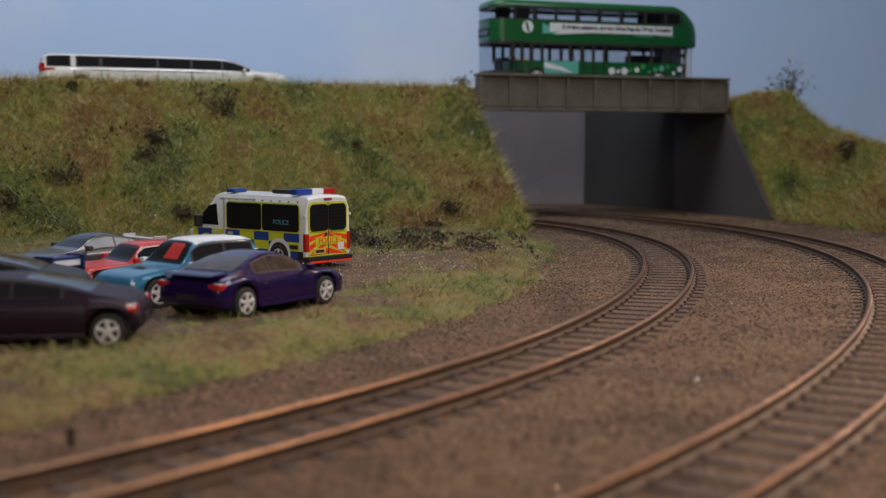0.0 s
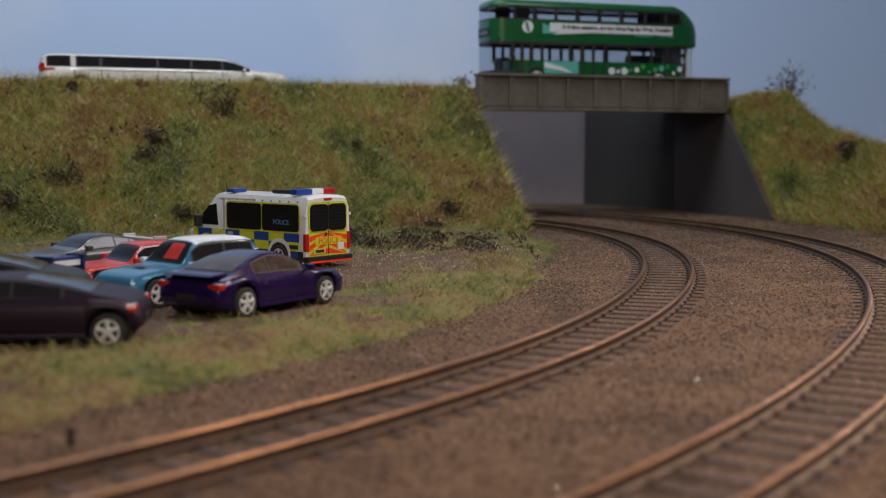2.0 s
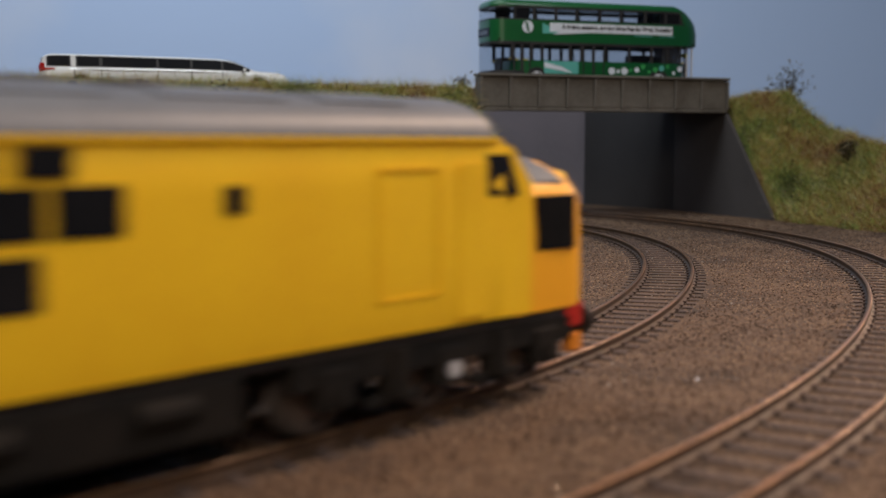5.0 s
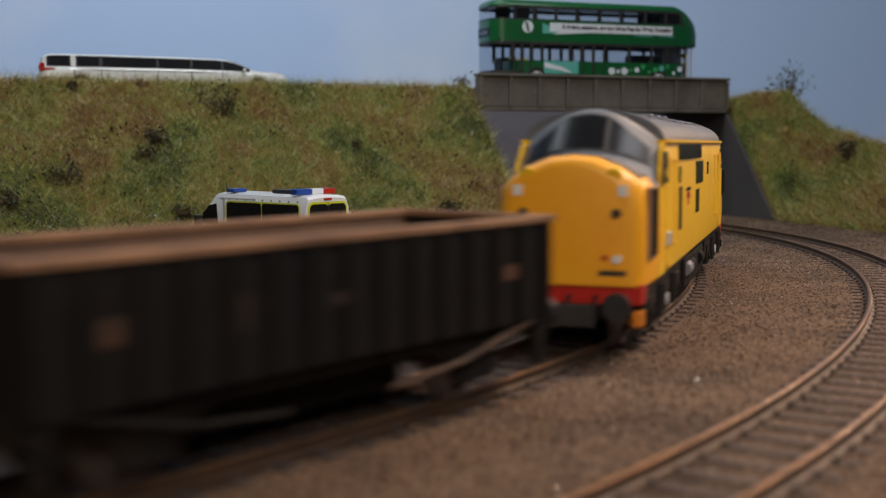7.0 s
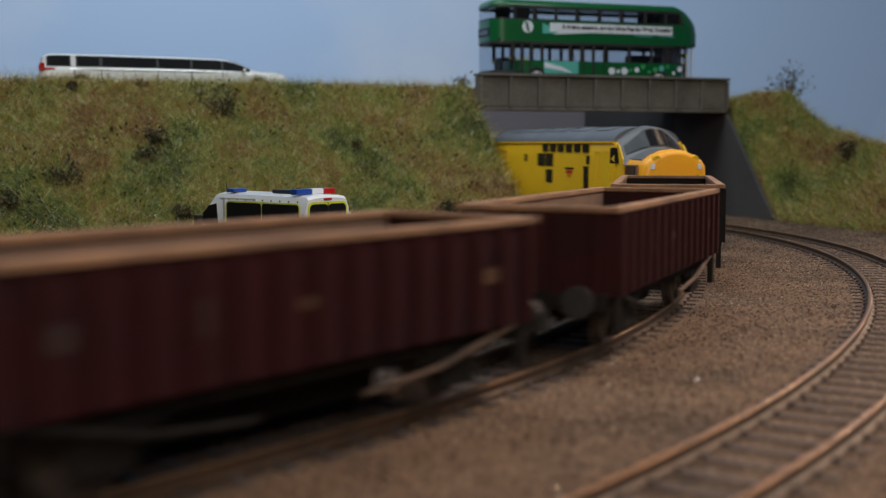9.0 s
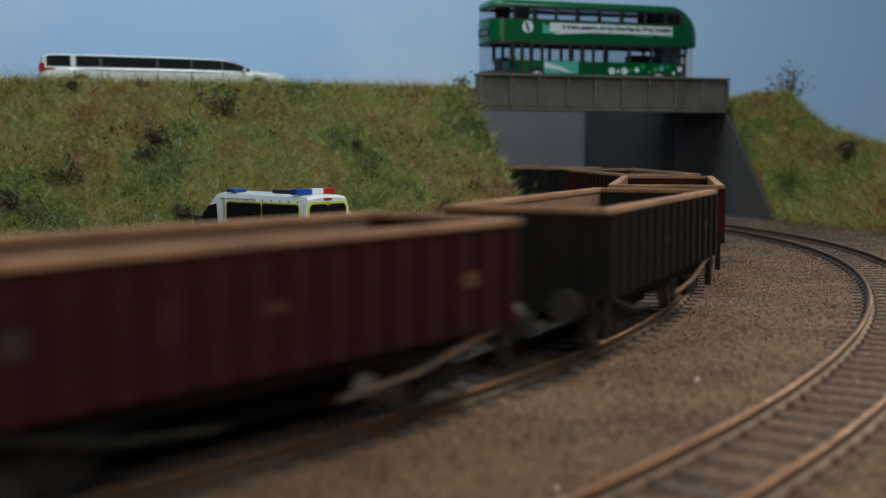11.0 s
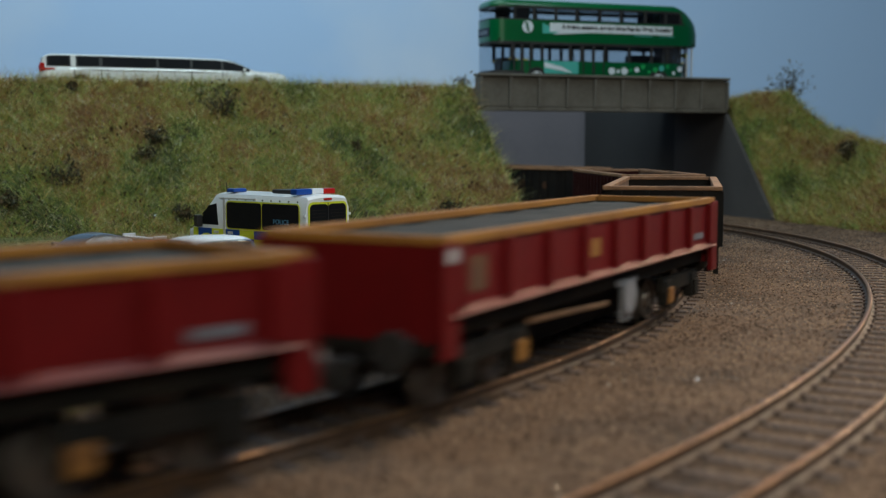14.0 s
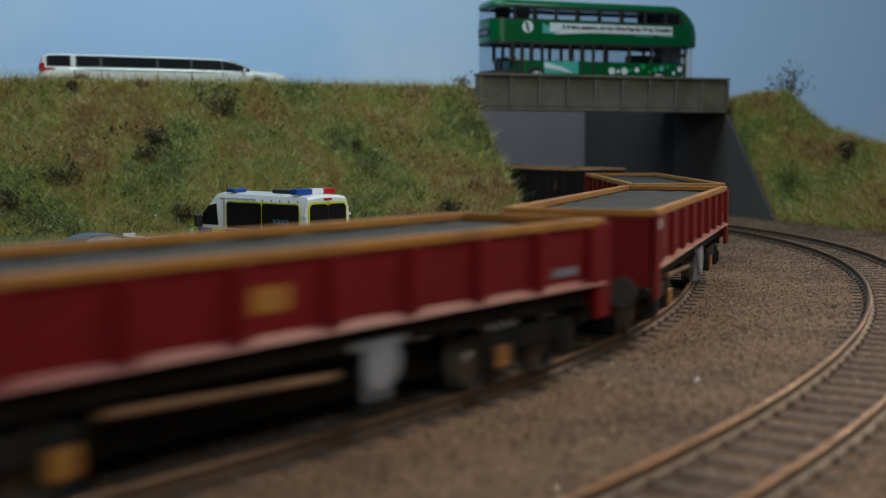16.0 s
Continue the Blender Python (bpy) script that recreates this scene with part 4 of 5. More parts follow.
F_BOX = dict(top=[(-0.5, 0.6), (-0.49, 0.82), (-0.46, 0.94), (-0.39, 1.36), (-0.35, 1.43), (-0.1, 1.45), (-0.02, 1.42), (0.02, 1.3), (0.11, 0.9), (0.14, 0.85), (0.3, 0.83), (0.45, 0.78), (0.49, 0.72), (0.5, 0.5)],
             belt=[(-0.5, 0.56), (-0.49, 0.78), (-0.4, 0.84), (0.0, 0.83), (0.2, 0.81), (0.4, 0.76), (0.48, 0.68), (0.5, 0.47)], wid=BOXY,
             sides=[(-0.35, -0.18), (-0.16, 0.045)], rear=(-0.455, -0.395), screen=(0.015, 0.115))


def coupe_bits(c, patch):
    bm = bmesh.new()
    loft(bm, [[(-2.06, y, 0.86), (-1.98, y, 0.905), (-1.6, y, 0.9), (-1.55, y, 0.83)] for y in (-0.66, -0.3, 0.3, 0.66)])
    part("rear_spoiler", bm, PLUM, c, smooth=40)
    for s in (-1, 1):
        part("side_vent", a_box(-1.02, -0.72, s * 0.895 - 0.02, s * 0.895 + 0.012, 0.62, 0.67, bev=0.01), BLACK, c)
        part("sill_strip", a_box(-0.85, 0.75, s * 0.91 - 0.01, s * 0.91 + 0.012, 0.25, 0.27, bev=0.006), SILVER, c)
        part("fog_lamp", a_box(1.86, 1.97, s * 0.6 - 0.08, s * 0.6 + 0.08, 0.36, 0.44, bev=0.03), LAMP_CLEAR, c)


def mini_bits(c, patch):
    patch("bonnet_scoop", 0.26, 0.31, -0.24, 0.24, BLACK, 0.025, "black bonnet scoop", 5)
    patch("windscreen_sticker", 0.025, 0.105, -0.15, 0.6, RALLY_RED, 0.02, "red panel behind the windscreen", 6)
    for y in (-0.58, 0.58):
        part("indicator", a_rod((1.6, y, 0.5), (1.74, y, 0.49), 0.05, 10), ORANGE, c)


def rally_bits(c, patch):
    for s in (-1, 1):
        part("door_roundel", a_rod((0.05, s * 0.765, 0.46), (0.05, s * 0.79, 0.46), 0.21, 24), WHITE, c)
        part("roundel_bar", a_box(-0.11, 0.21, s * 0.795 - 0.006, s * 0.795 + 0.006, 0.5, 0.57), BLACK, c)
        part("side_stripe", a_box(-1.2, 1.2, s * 0.775 - 0.012, s * 0.775 + 0.008, 0.3, 0.34), WHITE, c)
    patch("bonnet_sticker", 0.36, 0.42, -0.85, -0.3, PLATE_YELLOW, 0.01, "yellow sticker", 4)
    patch("bonnet_sticker", 0.43, 0.47, -0.85, 0.1, BLACK, 0.012, "black sticker", 4)
    patch("screen_strip", 0.008, 0.026, -0.9, 0.9, BLACK, 0.016, "", 4)
    part("front_lettering", a_box(1.71, 1.755, 0.1, 0.62, 0.42, 0.54), WHITE, c)


def grey_wing(c, patch):
    bm = bmesh.new()
    box(bm, -1.85, -1.55, -0.75, 0.75, 0.86, 0.91, bev=0.02)
    for s in (-1, 1):
        box(bm, -1.9, -1.5, s * 0.77 - 0.03, s * 0.77 + 0.03, 0.76, 0.98, bev=0.02)
        box(bm, -1.75, -1.65, s * 0.5 - 0.03, s * 0.5 + 0.03, 0.6, 0.87)
    part("rear_wing", bm, SILVER, c, "silver rear wing")


def navy_wing(c, patch):
    bm = bmesh.new()
    box(bm, -2.3, -1.9, -0.42, 0.42, 0.94, 1.01, bev=0.02)
    for s in (-1, 1):
        box(bm, -2.4, -1.85, s * 0.44 - 0.03, s * 0.44 + 0.03, 0.7, 1.05, bev=0.02)
    box(bm, -2.05, -1.95, -0.5, 0.5, 0.6, 0.95)
    part("rear_wing", bm, NAVY, c, "dark blue rear wing")
    part("wing_sticker", a_box(-2.32, -2.29, -0.4, 0.4, 0.82, 0.94), WHITE, c)


car("sports_car", "glossy dark purple coupe with silver wheels on the earth", at(-3.9, 25.18, 0, 57), 4.15, 1.88, F_COUPE, (-0.325, 0.285), 0.31, PLUM, extra=coupe_bits, hs=0.96, glass=CREAM_GLASS)
car("sports_car", "dark aubergine low sports car with silver five-spoke wheels", at(-7.8, 20.75, 0, 186), 5.2, 2.05, F_WEDGE, (-0.4, 0.27), 0.3, AUBERGINE, hs=1.0)
car("sports_car", "dark grey low sports car parked beside the aubergine one", at(-9.75, 24.2, 0, 187), 5.0, 2.0, F_WEDGE, (-0.34, 0.27), 0.31, DARK_GREY_P)
car("hatchback", "bright blue hatchback with a white roof", at(-5.78, 26.35, 0, 228), 3.6, 1.7, F_MINI, (-0.31, 0.31), 0.32, SKY_BLUE_P, WHITE, BLACK, mini_bits, 0.93, tumble=0.3)
car("rally_car", "red rally hatchback with white window frames and stickers", at(-7.5, 28.8, 0, 222), 3.5, 1.55, F_BOX, (-0.3, 0.31), 0.27, RALLY_RED, None, WHITE, rally_bits, 0.76, low=0.17, tumble=0.25)
car("sports_car", "mid grey coupe with a silver rear wing", at(-9.3, 31.4, 0, 226), 3.6, 1.7, F_COUPE, (-0.28, 0.28), 0.29, MID_GREY_P, extra=grey_wing, hs=0.86)
car("race_car", "dark blue car with a rear wing behind other cars", at(-10.1, 26.9, 0, 150), 4.2, 1.5, F_WEDGE, (-0.28, 0.28), 0.28, NAVY, extra=navy_wing, hs=0.8)


def police_van():
    v = thing("police_van", at(-5.2, 35.12, 0, 140), "white police van with blue and yellow checks", "van")
    L, W = 2.6, 0.85
    # body rings along the length: low, waist and roof, with a sloped front
    st = [(-2.6, 0.3, 2.02, 1.0), (-2.52, 0.24, 2.1, 1.0), (1.15, 0.24, 2.12, 1.0), (1.3, 0.24, 2.06, 1.0), (1.95, 0.24, 1.42, 0.98), (2.1, 0.25, 1.25, 0.96), (2.5, 0.28, 1.02, 0.9), (2.6, 0.34, 0.85, 0.8)]
    bm = bmesh.new()
    rings = []
    for x, lo, hi, k in st:
        w = W * k
        half = [(w * 0.94, lo), (w, lo + 0.12), (w, min(1.05, hi * 0.8)), (w * (0.99 if hi < 1.5 else 0.97), max(hi * 0.86, min(1.05, hi * 0.8) + 0.02)), (w * 0.86, hi - 0.04), (w * 0.6, hi), (0, hi + 0.03)]
        rings.append([(x, y, z) for y, z in half] + [(x, -y, z) for y, z in reversed(half[:-1])])
    loft(bm, rings)
    part("body", bm, WHITE, v, smooth=35)

    def flat(nm, x0, x1, z0, z1, mt, s=1, out=0.012, lab="", bev=0.0):
        return part(nm, a_box(x0, x1, *sorted((s * (W - 0.012), s * (W + out))), z0, z1, bev=bev), mt, v, lab)
    def rounded(u0, u1, z0, z1, r, place, thick):
        """A plate with round corners; place: from (across, up) to a point."""
        pts = []
        for cu, cz, a0 in ((u1 - r, z1 - r, 0), (u0 + r, z1 - r, 90), (u0 + r, z0 + r, 180), (u1 - r, z0 + r, 270)):
            pts += [place(cu + r * math.cos(radians(a0 + k * 22.5)), cz + r * math.sin(radians(a0 + k * 22.5))) for k in range(5)]
        bm = bmesh.new()
        sheet(bm, pts, thick)
        return bm
    for s in (1, -1):
        def on_side(out):
            return lambda u, z: (u, s * (W + out), z)
        part("window_seal", rounded(-2.39, 0.71, 1.02, 1.88, 0.13, on_side(0.004), -0.01 * s), YELLOW_CHECK, v)
        part("side_window", rounded(-2.35, -0.85, 1.06, 1.84, 0.1, on_side(0.016), -0.01 * s), GLASS_DARK, v)
        part("side_window", rounded(-0.82, 0.67, 1.06, 1.84, 0.1, on_side(0.016), -0.01 * s), GLASS_DARK, v)
        for k in range(9):
            part("rivet", a_rod((-2.3 + k * 0.36, s * (W - 0.01), 1.93), (-2.3 + k * 0.36, s * (W + 0.012), 1.93), 0.022, 8), BLACK, v)
        for k in range(4):
            flat("check", 1.37 + k * 0.22, 1.59 + k * 0.22, 0.76 if k % 2 else 0.51, 1.01 if k % 2 else 0.76, BLUE_CHECK if k < 2 else YELLOW_CHECK, s, 0.006 - 0.03 * (k > 2))
        for k in range(5):
            flat("window_bar", -2.2 + k * 0.28, -2.18 + k * 0.28, 1.1, 1.8, DUSTY, s, 0.019)
        flat("door_pillar", 0.76, 0.84, 0.45, 1.98, SILVER, s, 0.02)
        flat("door_rail", -0.6, 1.0, 1.93, 1.97, SILVER, s, 0.02)
        bm = bmesh.new()
        sheet(bm, [(1.08, s * (W + 0.004), 1.12), (2.02, s * (W * 0.98 + 0.006), 1.12), (1.55, s * (W * 0.97 + 0.006), 1.7), (1.18, s * (W * 0.97 + 0.006), 1.78)], 0.012 * s)
        part("door_window", bm, GLASS_DARK, v)
        for k in range(7):
            x1 = -1.75 - 0.6 + k * 0.62
            for row in range(2):
                mt = BLUE_CHECK if (k + row) % 2 == 0 else YELLOW_CHECK
                if x1 > 1.9:
                    continue
                flat("check", x1, x1 + 0.62, 0.76 - row * 0.25, 1.01 - row * 0.25, mt, s, 0.009)
        flat("skirt", -2.5, 2.3, 0.26, 0.5, DARK_GREY_P, s, 0.012)
        flat("skirt_panel", -2.3, -1.9, 0.3, 0.48, BLUE_CHECK, s, 0.018)
        flat("door_handle", 1.05, 1.25, 0.88, 0.95, SILVER, s, 0.04)
        flat("door_handle", 0.42, 0.62, 0.88, 0.95, SILVER, s, 0.04)
        flat("fleet_number_bar", -2.3, -1.95, 0.56, 0.68, BLACK, s, 0.014)
        part("mirror", a_box(1.72, 1.88, *sorted((s * 0.9, s * 1.12)), 1.05, 1.42, bev=0.04), BLACK, v)
        part("tail_lamp", a_box(-2.63, -2.5, *sorted((s * 0.73, s * 0.865)), 0.5, 1.02, bev=0.03), LAMP_RED, v, "tall red tail lamp")
        for x in (-1.55, 1.6):
            part("wheel_arch", a_rod((x, s * 0.6, 0.4), (x, s * 0.872, 0.4), 0.46, 24), WHITE if x < 0 else YELLOW_CHECK, v)
            part("arch_liner", a_rod((x, s * 0.6, 0.36), (x, s * 0.878, 0.36), 0.38, 24), BLACK, v)
            wheel(v, x, s * 0.8, 0.33, 0.2, s)
        part("hinge", a_box(-2.62, -2.56, *sorted((s * 0.84, s * 0.9)), 1.5, 1.58, bev=0.01), WHITE, v)
        part("headlamp", a_box(2.4, 2.56, *sorted((s * 0.5, s * 0.74)), 0.72, 0.95, bev=0.04), LAMP_CLEAR, v)
    letters("POLICE", 0.2, at(-1.65, W + 0.034, 1.32) @ pose(0, 0, 0, 90, 0, 180), plain("pale_blue_print", (0.1, 0.25, 0.4)), v, "pale blue lettering on the window")
    letters("POLICE", 0.2, at(-1.65, -W - 0.034, 1.32) @ pose(0, 0, 0, 90, 0, 0), plain("pale_blue_print", (0.1, 0.25, 0.4)), v, "pale blue lettering on the window")
    # rear
    bk = -2.605
    part("rear_seal", rounded(-0.75, 0.75, 1.02, 1.92, 0.16, lambda u, z: (bk - 0.012, u, z), 0.01), YELLOW_CHECK, v)
    for y in (-0.35, 0.35):
        part("rear_window", rounded(y - 0.345, y + 0.345, 1.08, 1.86, 0.13, lambda u, z: (bk - 0.024, u, z), 0.01), GLASS_DARK, v)
        for k in range(6):
            part("window_bar", a_box(bk - 0.026, bk - 0.02, y - 0.26, y + 0.26, 1.18 + k * 0.1, 1.195 + k * 0.1), DUSTY, v)
    part("chevron_panel", a_box(bk - 0.012, bk, -0.74, 0.74, 0.36, 1.06), YELLOW_CHECK, v)
    for k in range(6):
        for s in (-1, 1):
            o = -0.14 + k * 0.27
            y0, y1 = 0.02, 0.72
            za, zb_ = o + 0.28, o - 0.12
            pts = [(bk - 0.016, s * y0, za), (bk - 0.016, s * y1, za - 0.45), (bk - 0.016, s * y1, za - 0.28), (bk - 0.016, s * y0, za + 0.17)]
            pts = [(a, b, min(1.04, max(0.38, c))) for a, b, c in pts]
            if abs(pts[0][2] - pts[3][2]) + abs(pts[1][2] - pts[2][2]) > 0.05:
                bm = bmesh.new()
                q = [Vector(p) for p in pts]
                q = [p for i, p in enumerate(q) if (p - q[i - 1]).length > 1e-4]
                if len(q) > 2:
                    sheet(bm, q, 0.006 * s)
                    part("chevron", bm, CHEVRON_RED, v)
                else:
                    bm.free()
    part("door_gap", a_box(bk - 0.03, bk, -0.008, 0.008, 0.4, 1.9), BLACK, v)
    part("lettering_panel", a_box(bk - 0.027, bk, -0.5, 0.5, 0.68, 0.9), YELLOW_CHECK, v)
    letters("POLICE", 0.24, at(bk - 0.031, 0.0, 0.79) @ pose(0, 0, 0, 90, 0, -90), CHEVRON_RED, v, "orange lettering on the rear doors")
    part("number_plate", a_box(bk - 0.035, bk, 0.12, 0.58, 0.42, 0.58, bev=0.005), PLATE_YELLOW, v)
    part("plate_bar", a_box(bk - 0.04, bk - 0.03, 0.19, 0.51, 0.46, 0.54), BLACK, v)
    part("seat_notice", a_box(bk - 0.03, bk, -0.6, -0.36, 0.5, 0.72), WHITE, v)
    part("rear_bumper", a_box(bk - 0.12, bk + 0.1, -0.86, 0.86, 0.2, 0.36, bev=0.04), DARK_GREY_P, v)
    part("bumper_stripe", a_box(bk - 0.13, bk - 0.1, -0.8, 0.8, 0.17, 0.23), CHEVRON_RED, v)
    part("brake_light", a_box(bk - 0.02, bk + 0.04, -0.15, 0.15, 1.97, 2.03, bev=0.01), LAMP_RED, v)
    part("door_lock", a_rod((bk - 0.03, 0.1, 0.98), (bk, 0.1, 0.98), 0.05, 10), BLACK, v)
    # roof
    part("roof_vent", a_box(-1.6, -0.7, -0.35, 0.35, 2.12, 2.24, bev=0.04), DARK_GREY_P, v)
    part("light_bar", a_box(-2.15, -1.9, 0.15, 0.75, 2.12, 2.29, bev=0.03), BLUE_CHECK, v, "blue beacon of the light bar")
    part("light_bar", a_box(-2.15, -1.9, -0.3, 0.145, 2.12, 2.29, bev=0.03), WHITE, v, "white centre of the light bar")
    part("light_bar", a_box(-2.15, -1.9, -0.75, -0.305, 2.12, 2.29, bev=0.03), LAMP_RED, v, "red beacon of the light bar")
    part("beacon", a_box(0.55, 0.85, 0.2, 0.7, 2.13, 2.24, bev=0.03), BLUE_CHECK, v, "blue front beacon")
    part("aerial", a_rod((0.9, 0.65, 2.1), (0.92, 0.66, 2.42), 0.012, 6), BLACK, v)
    bm = bmesh.new()
    sheet(bm, [(1.32, -0.68, 2.0), (1.32, 0.68, 2.0), (1.96, 0.74, 1.42), (1.96, -0.74, 1.42)], 0.03)
    part("windscreen", bm, GLASS_DARK, v)
    bm = bmesh.new()
    sheet(bm, [(2.0, -0.8, 1.36), (2.0, 0.8, 1.36), (2.5, 0.72, 1.06), (2.5, -0.72, 1.06)], 0.025)
    part("bonnet", bm, YELLOW_CHECK, v)
    return v


van = police_van()
van.scale = (1.0, 1.0, 0.955)


F_LIMO = dict(top=[(-0.5, 0.7), (-0.497, 1.1), (-0.487, 1.5), (-0.473, 1.68), (-0.44, 1.75), (0.0, 1.72), (0.2, 1.68), (0.25, 1.62), (0.3, 1.42), (0.345, 1.19), (0.37, 1.13), (0.43, 1.1), (0.475, 1.02), (0.493, 0.88), (0.5, 0.66)],
              belt=[(-0.5, 0.66), (-0.49, 1.06), (-0.46, 1.14), (0.0, 1.12), (0.35, 1.08), (0.45, 1.0), (0.49, 0.84), (0.5, 0.62)], wid=[(-0.5, 0.84), (-0.49, 0.94), (-0.45, 1.0), (0.4, 1.0), (0.47, 0.96), (0.49, 0.88), (0.5, 0.76)],
              sides=[(-0.462, -0.382), (-0.35, -0.268), (-0.255, -0.045), (-0.035, 0.09), (0.1, 0.215), (0.225, 0.325)], frames=[(-0.468, -0.376), (-0.357, 0.333)], rear=(-0.492, -0.478), screen=(0.245, 0.345))


def limo_bits(c, patch):
    for s in (-1, 1):
        part("side_trim", a_box(-4.7, 4.4, s * 0.98 - 0.012, s * 0.98 + 0.012, 0.58, 0.64), SILVER, c)
        part("waist_trim", a_box(-3.7, 3.3, s * 0.945 - 0.012, s * 0.945 + 0.014, 1.05, 1.085), SILVER, c)
        part("tall_lamp", a_box(-5.28, -5.08, s * 0.82 - 0.1, s * 0.82 + 0.1, 0.95, 1.32, bev=0.03), LAMP_RED, c, "tall red tail lamp")
        for x in (-3.88, -2.78, -0.42, 1.0, 2.34):
            part("door_gap", a_box(x - 0.014, x + 0.014, s * 0.975 - 0.006, s * 0.975 + 0.006, 0.4, 1.05), DUSTY, c)


car("limousine", "white stretched limousine with dark windows on the road", at(-12.2, 53.42, 5.5, 20), 10.7, 1.95, F_LIMO, (-0.34, 0.368), 0.38, LIMO_WHITE, extra=limo_bits, glass=GLASS_DARK, low=0.3, tumble=0.22, category="limousine", group="")


def double_decker():
    b = thing("double_decker_bus", at(7.63, 63.0, 6.2, 200), "green double-decker bus with a white advertising strip", "bus")
    L, W = 5.95, 1.25

    def outline(grow, rear=1.0, front=0.7, x0=-L, x1=L):
        pts = []
        for cx, cy, r, a0 in ((x1 - front, W - front, front, 0), (x0 + rear, W - rear, rear, 90), (x0 + rear, -W + rear, rear, 180), (x1 - front, -W + front, front, 270)):
            for k in range(5):
                a = radians(a0 + k * 22.5)
                pts.append((cx + math.cos(a) * (r + grow), cy + math.sin(a) * (r + grow)))
        return pts

    def band(nm, z0, z1, mt, thick=0.06, lab="", tops=None, **k):
        bm = bmesh.new()
        o, i = outline(0, **k), outline(-thick, **k)
        loft(bm, [[(x, y, z0) for x, y in i], [(x, y, z0) for x, y in o], [(x, y, z1) for x, y in o], [(x, y, z1) for x, y in i], [(x, y, z0) for x, y in i]], caps=False)
        sweep(bm)
        return part(nm, bm, mt, b, lab, smooth=30)

    def sweep(bm):
        """Draws the tail in towards the roof."""
        for v in bm.verts:
            if v.co.x < -3.6 and v.co.z > 3.0:
                v.co.x += (v.co.z - 3.0) ** 2 * 0.6 * min(1.0, (-3.6 - v.co.x) / 2.0)
    band("lower_body", 0.3, 1.38, BUS_GREEN, x0=-L + 0.75, x1=L - 1.1)
    band("front_panel", 0.3, 0.86, BLACK, x0=L - 2.6)
    bm = bmesh.new()
    o = outline(-0.025, x0=L - 2.5)
    loft(bm, [[(x, y, 0.86) for x, y in o], [(x, y, 1.38) for x, y in o]], caps=False)
    part("front_glazing", bm, PANE, b).visible_shadow = False
    band("middle_body", 2.3, 3.0, BUS_GREEN)
    band("middle_body", 3.0, 3.36, BUS_GREEN)
    for z0, z1 in ((3.36, 3.42), (3.93, 4.02)):
        band("window_band", z0, z1, BLACK, 0.05)
    band("window_band", 2.16, 2.3, BLACK, 0.05, x0=-L + 0.8)
    # curved roof
    bm = bmesh.new()
    rings = []
    for z, g in ((4.02, 0.0), (4.15, -0.01), (4.28, -0.1), (4.36, -0.28), (4.4, -0.6)):
        rings.append([(x, y, z) for x, y in outline(g, rear=1.0, front=0.7)])
    loft(bm, rings)
    sweep(bm)
    part("roof", bm, BUS_GREEN, b, smooth=50)
    bm = bmesh.new()
    o = outline(0.006, x0=-L, x1=-4.25)
    loft(bm, [[(x, y, z) for x, y in o] for z in (3.3, 3.5, 3.75, 4.05)], caps=False)
    sweep(bm)
    part("tail_shell", bm, BUS_GREEN, b, smooth=40)
    part("upper_floor", a_box(-L + 0.5, L - 0.3, -W + 0.07, W - 0.07, 2.34, 2.42), DUSTY, b)
    part("lower_floor", a_box(-L + 0.5, L - 0.3, -W + 0.07, W - 0.07, 0.34, 0.42), DUSTY, b)
    # glazing with its pillars
    bm = bmesh.new()
    o = outline(-0.025)
    loft(bm, [[(x, y, 3.36) for x, y in o], [(x, y, 4.03) for x, y in o]], caps=False)
    sweep(bm)
    part("upper_glazing", bm, PANE, b).visible_shadow = False
    bm = bmesh.new()
    o = outline(-0.025, x0=-L + 0.8)
    loft(bm, [[(x, y, 1.38) for x, y in o], [(x, y, 2.31) for x, y in o]], caps=False)
    part("lower_glazing", bm, PANE, b).visible_shadow = False
    for s in (1, -1):
        for x in (4.75, 3.75, 2.55, 1.4, 0.1, -1.1, -2.5, -3.7, -4.6):
            part("upper_pillar", a_box(x - 0.08, x + 0.08, s * 1.215 - 0.025, s * 1.215 + 0.025, 3.36, 4.04), BLACK, b)
        for x in (4.9, 4.4, 3.85, 3.3, 1.75, 1.1, 0.45, -0.2, -1.6, -2.9, -3.8, -4.6):
            part("lower_pillar", a_box(x - 0.08, x + 0.08, s * 1.215 - 0.025, s * 1.215 + 0.025, 1.36, 2.32), BLACK, b)
        part("window_surround", a_box(-4.2, 4.8, s * 1.235 - 0.02, s * 1.235 + 0.02, 3.98, 4.05), BLACK, b)
        part("rear_quarter", a_box(-4.7, -3.4, s * 1.215 - 0.02, s * 1.215 + 0.02, 3.38, 3.95), GLASS_DARK, b)
        part("cab_panel", a_box(4.0, 4.75, s * 1.22 - 0.02, s * 1.22 + 0.02, 3.3, 4.02), GLASS_DARK, b)
        yy = s * (W + 0.008)
        part("advert_strip", a_box(-4.1, 2.9, yy - 0.006, yy + 0.006, 2.82, 3.26), WHITE, b, "white advertising strip")
        letters("A better, smarter, greener New Bus for West Yorkshire", 0.28, at(-0.95, yy + s * 0.012, 3.07) @ pose(0, 0, 0, 90, 0, 180 if s > 0 else 0), BLACK, b, "black advertising lettering", squeeze=0.98, bold=0.012)
        bm = bmesh.new()
        sheet(bm, [(3.3, yy, 2.72), (3.3, yy, 3.24), (2.3, yy, 2.8), (0.9, yy, 2.78)], 0.012 * s)
        part("swoosh", bm, TEAL, b)
        bm = bmesh.new()
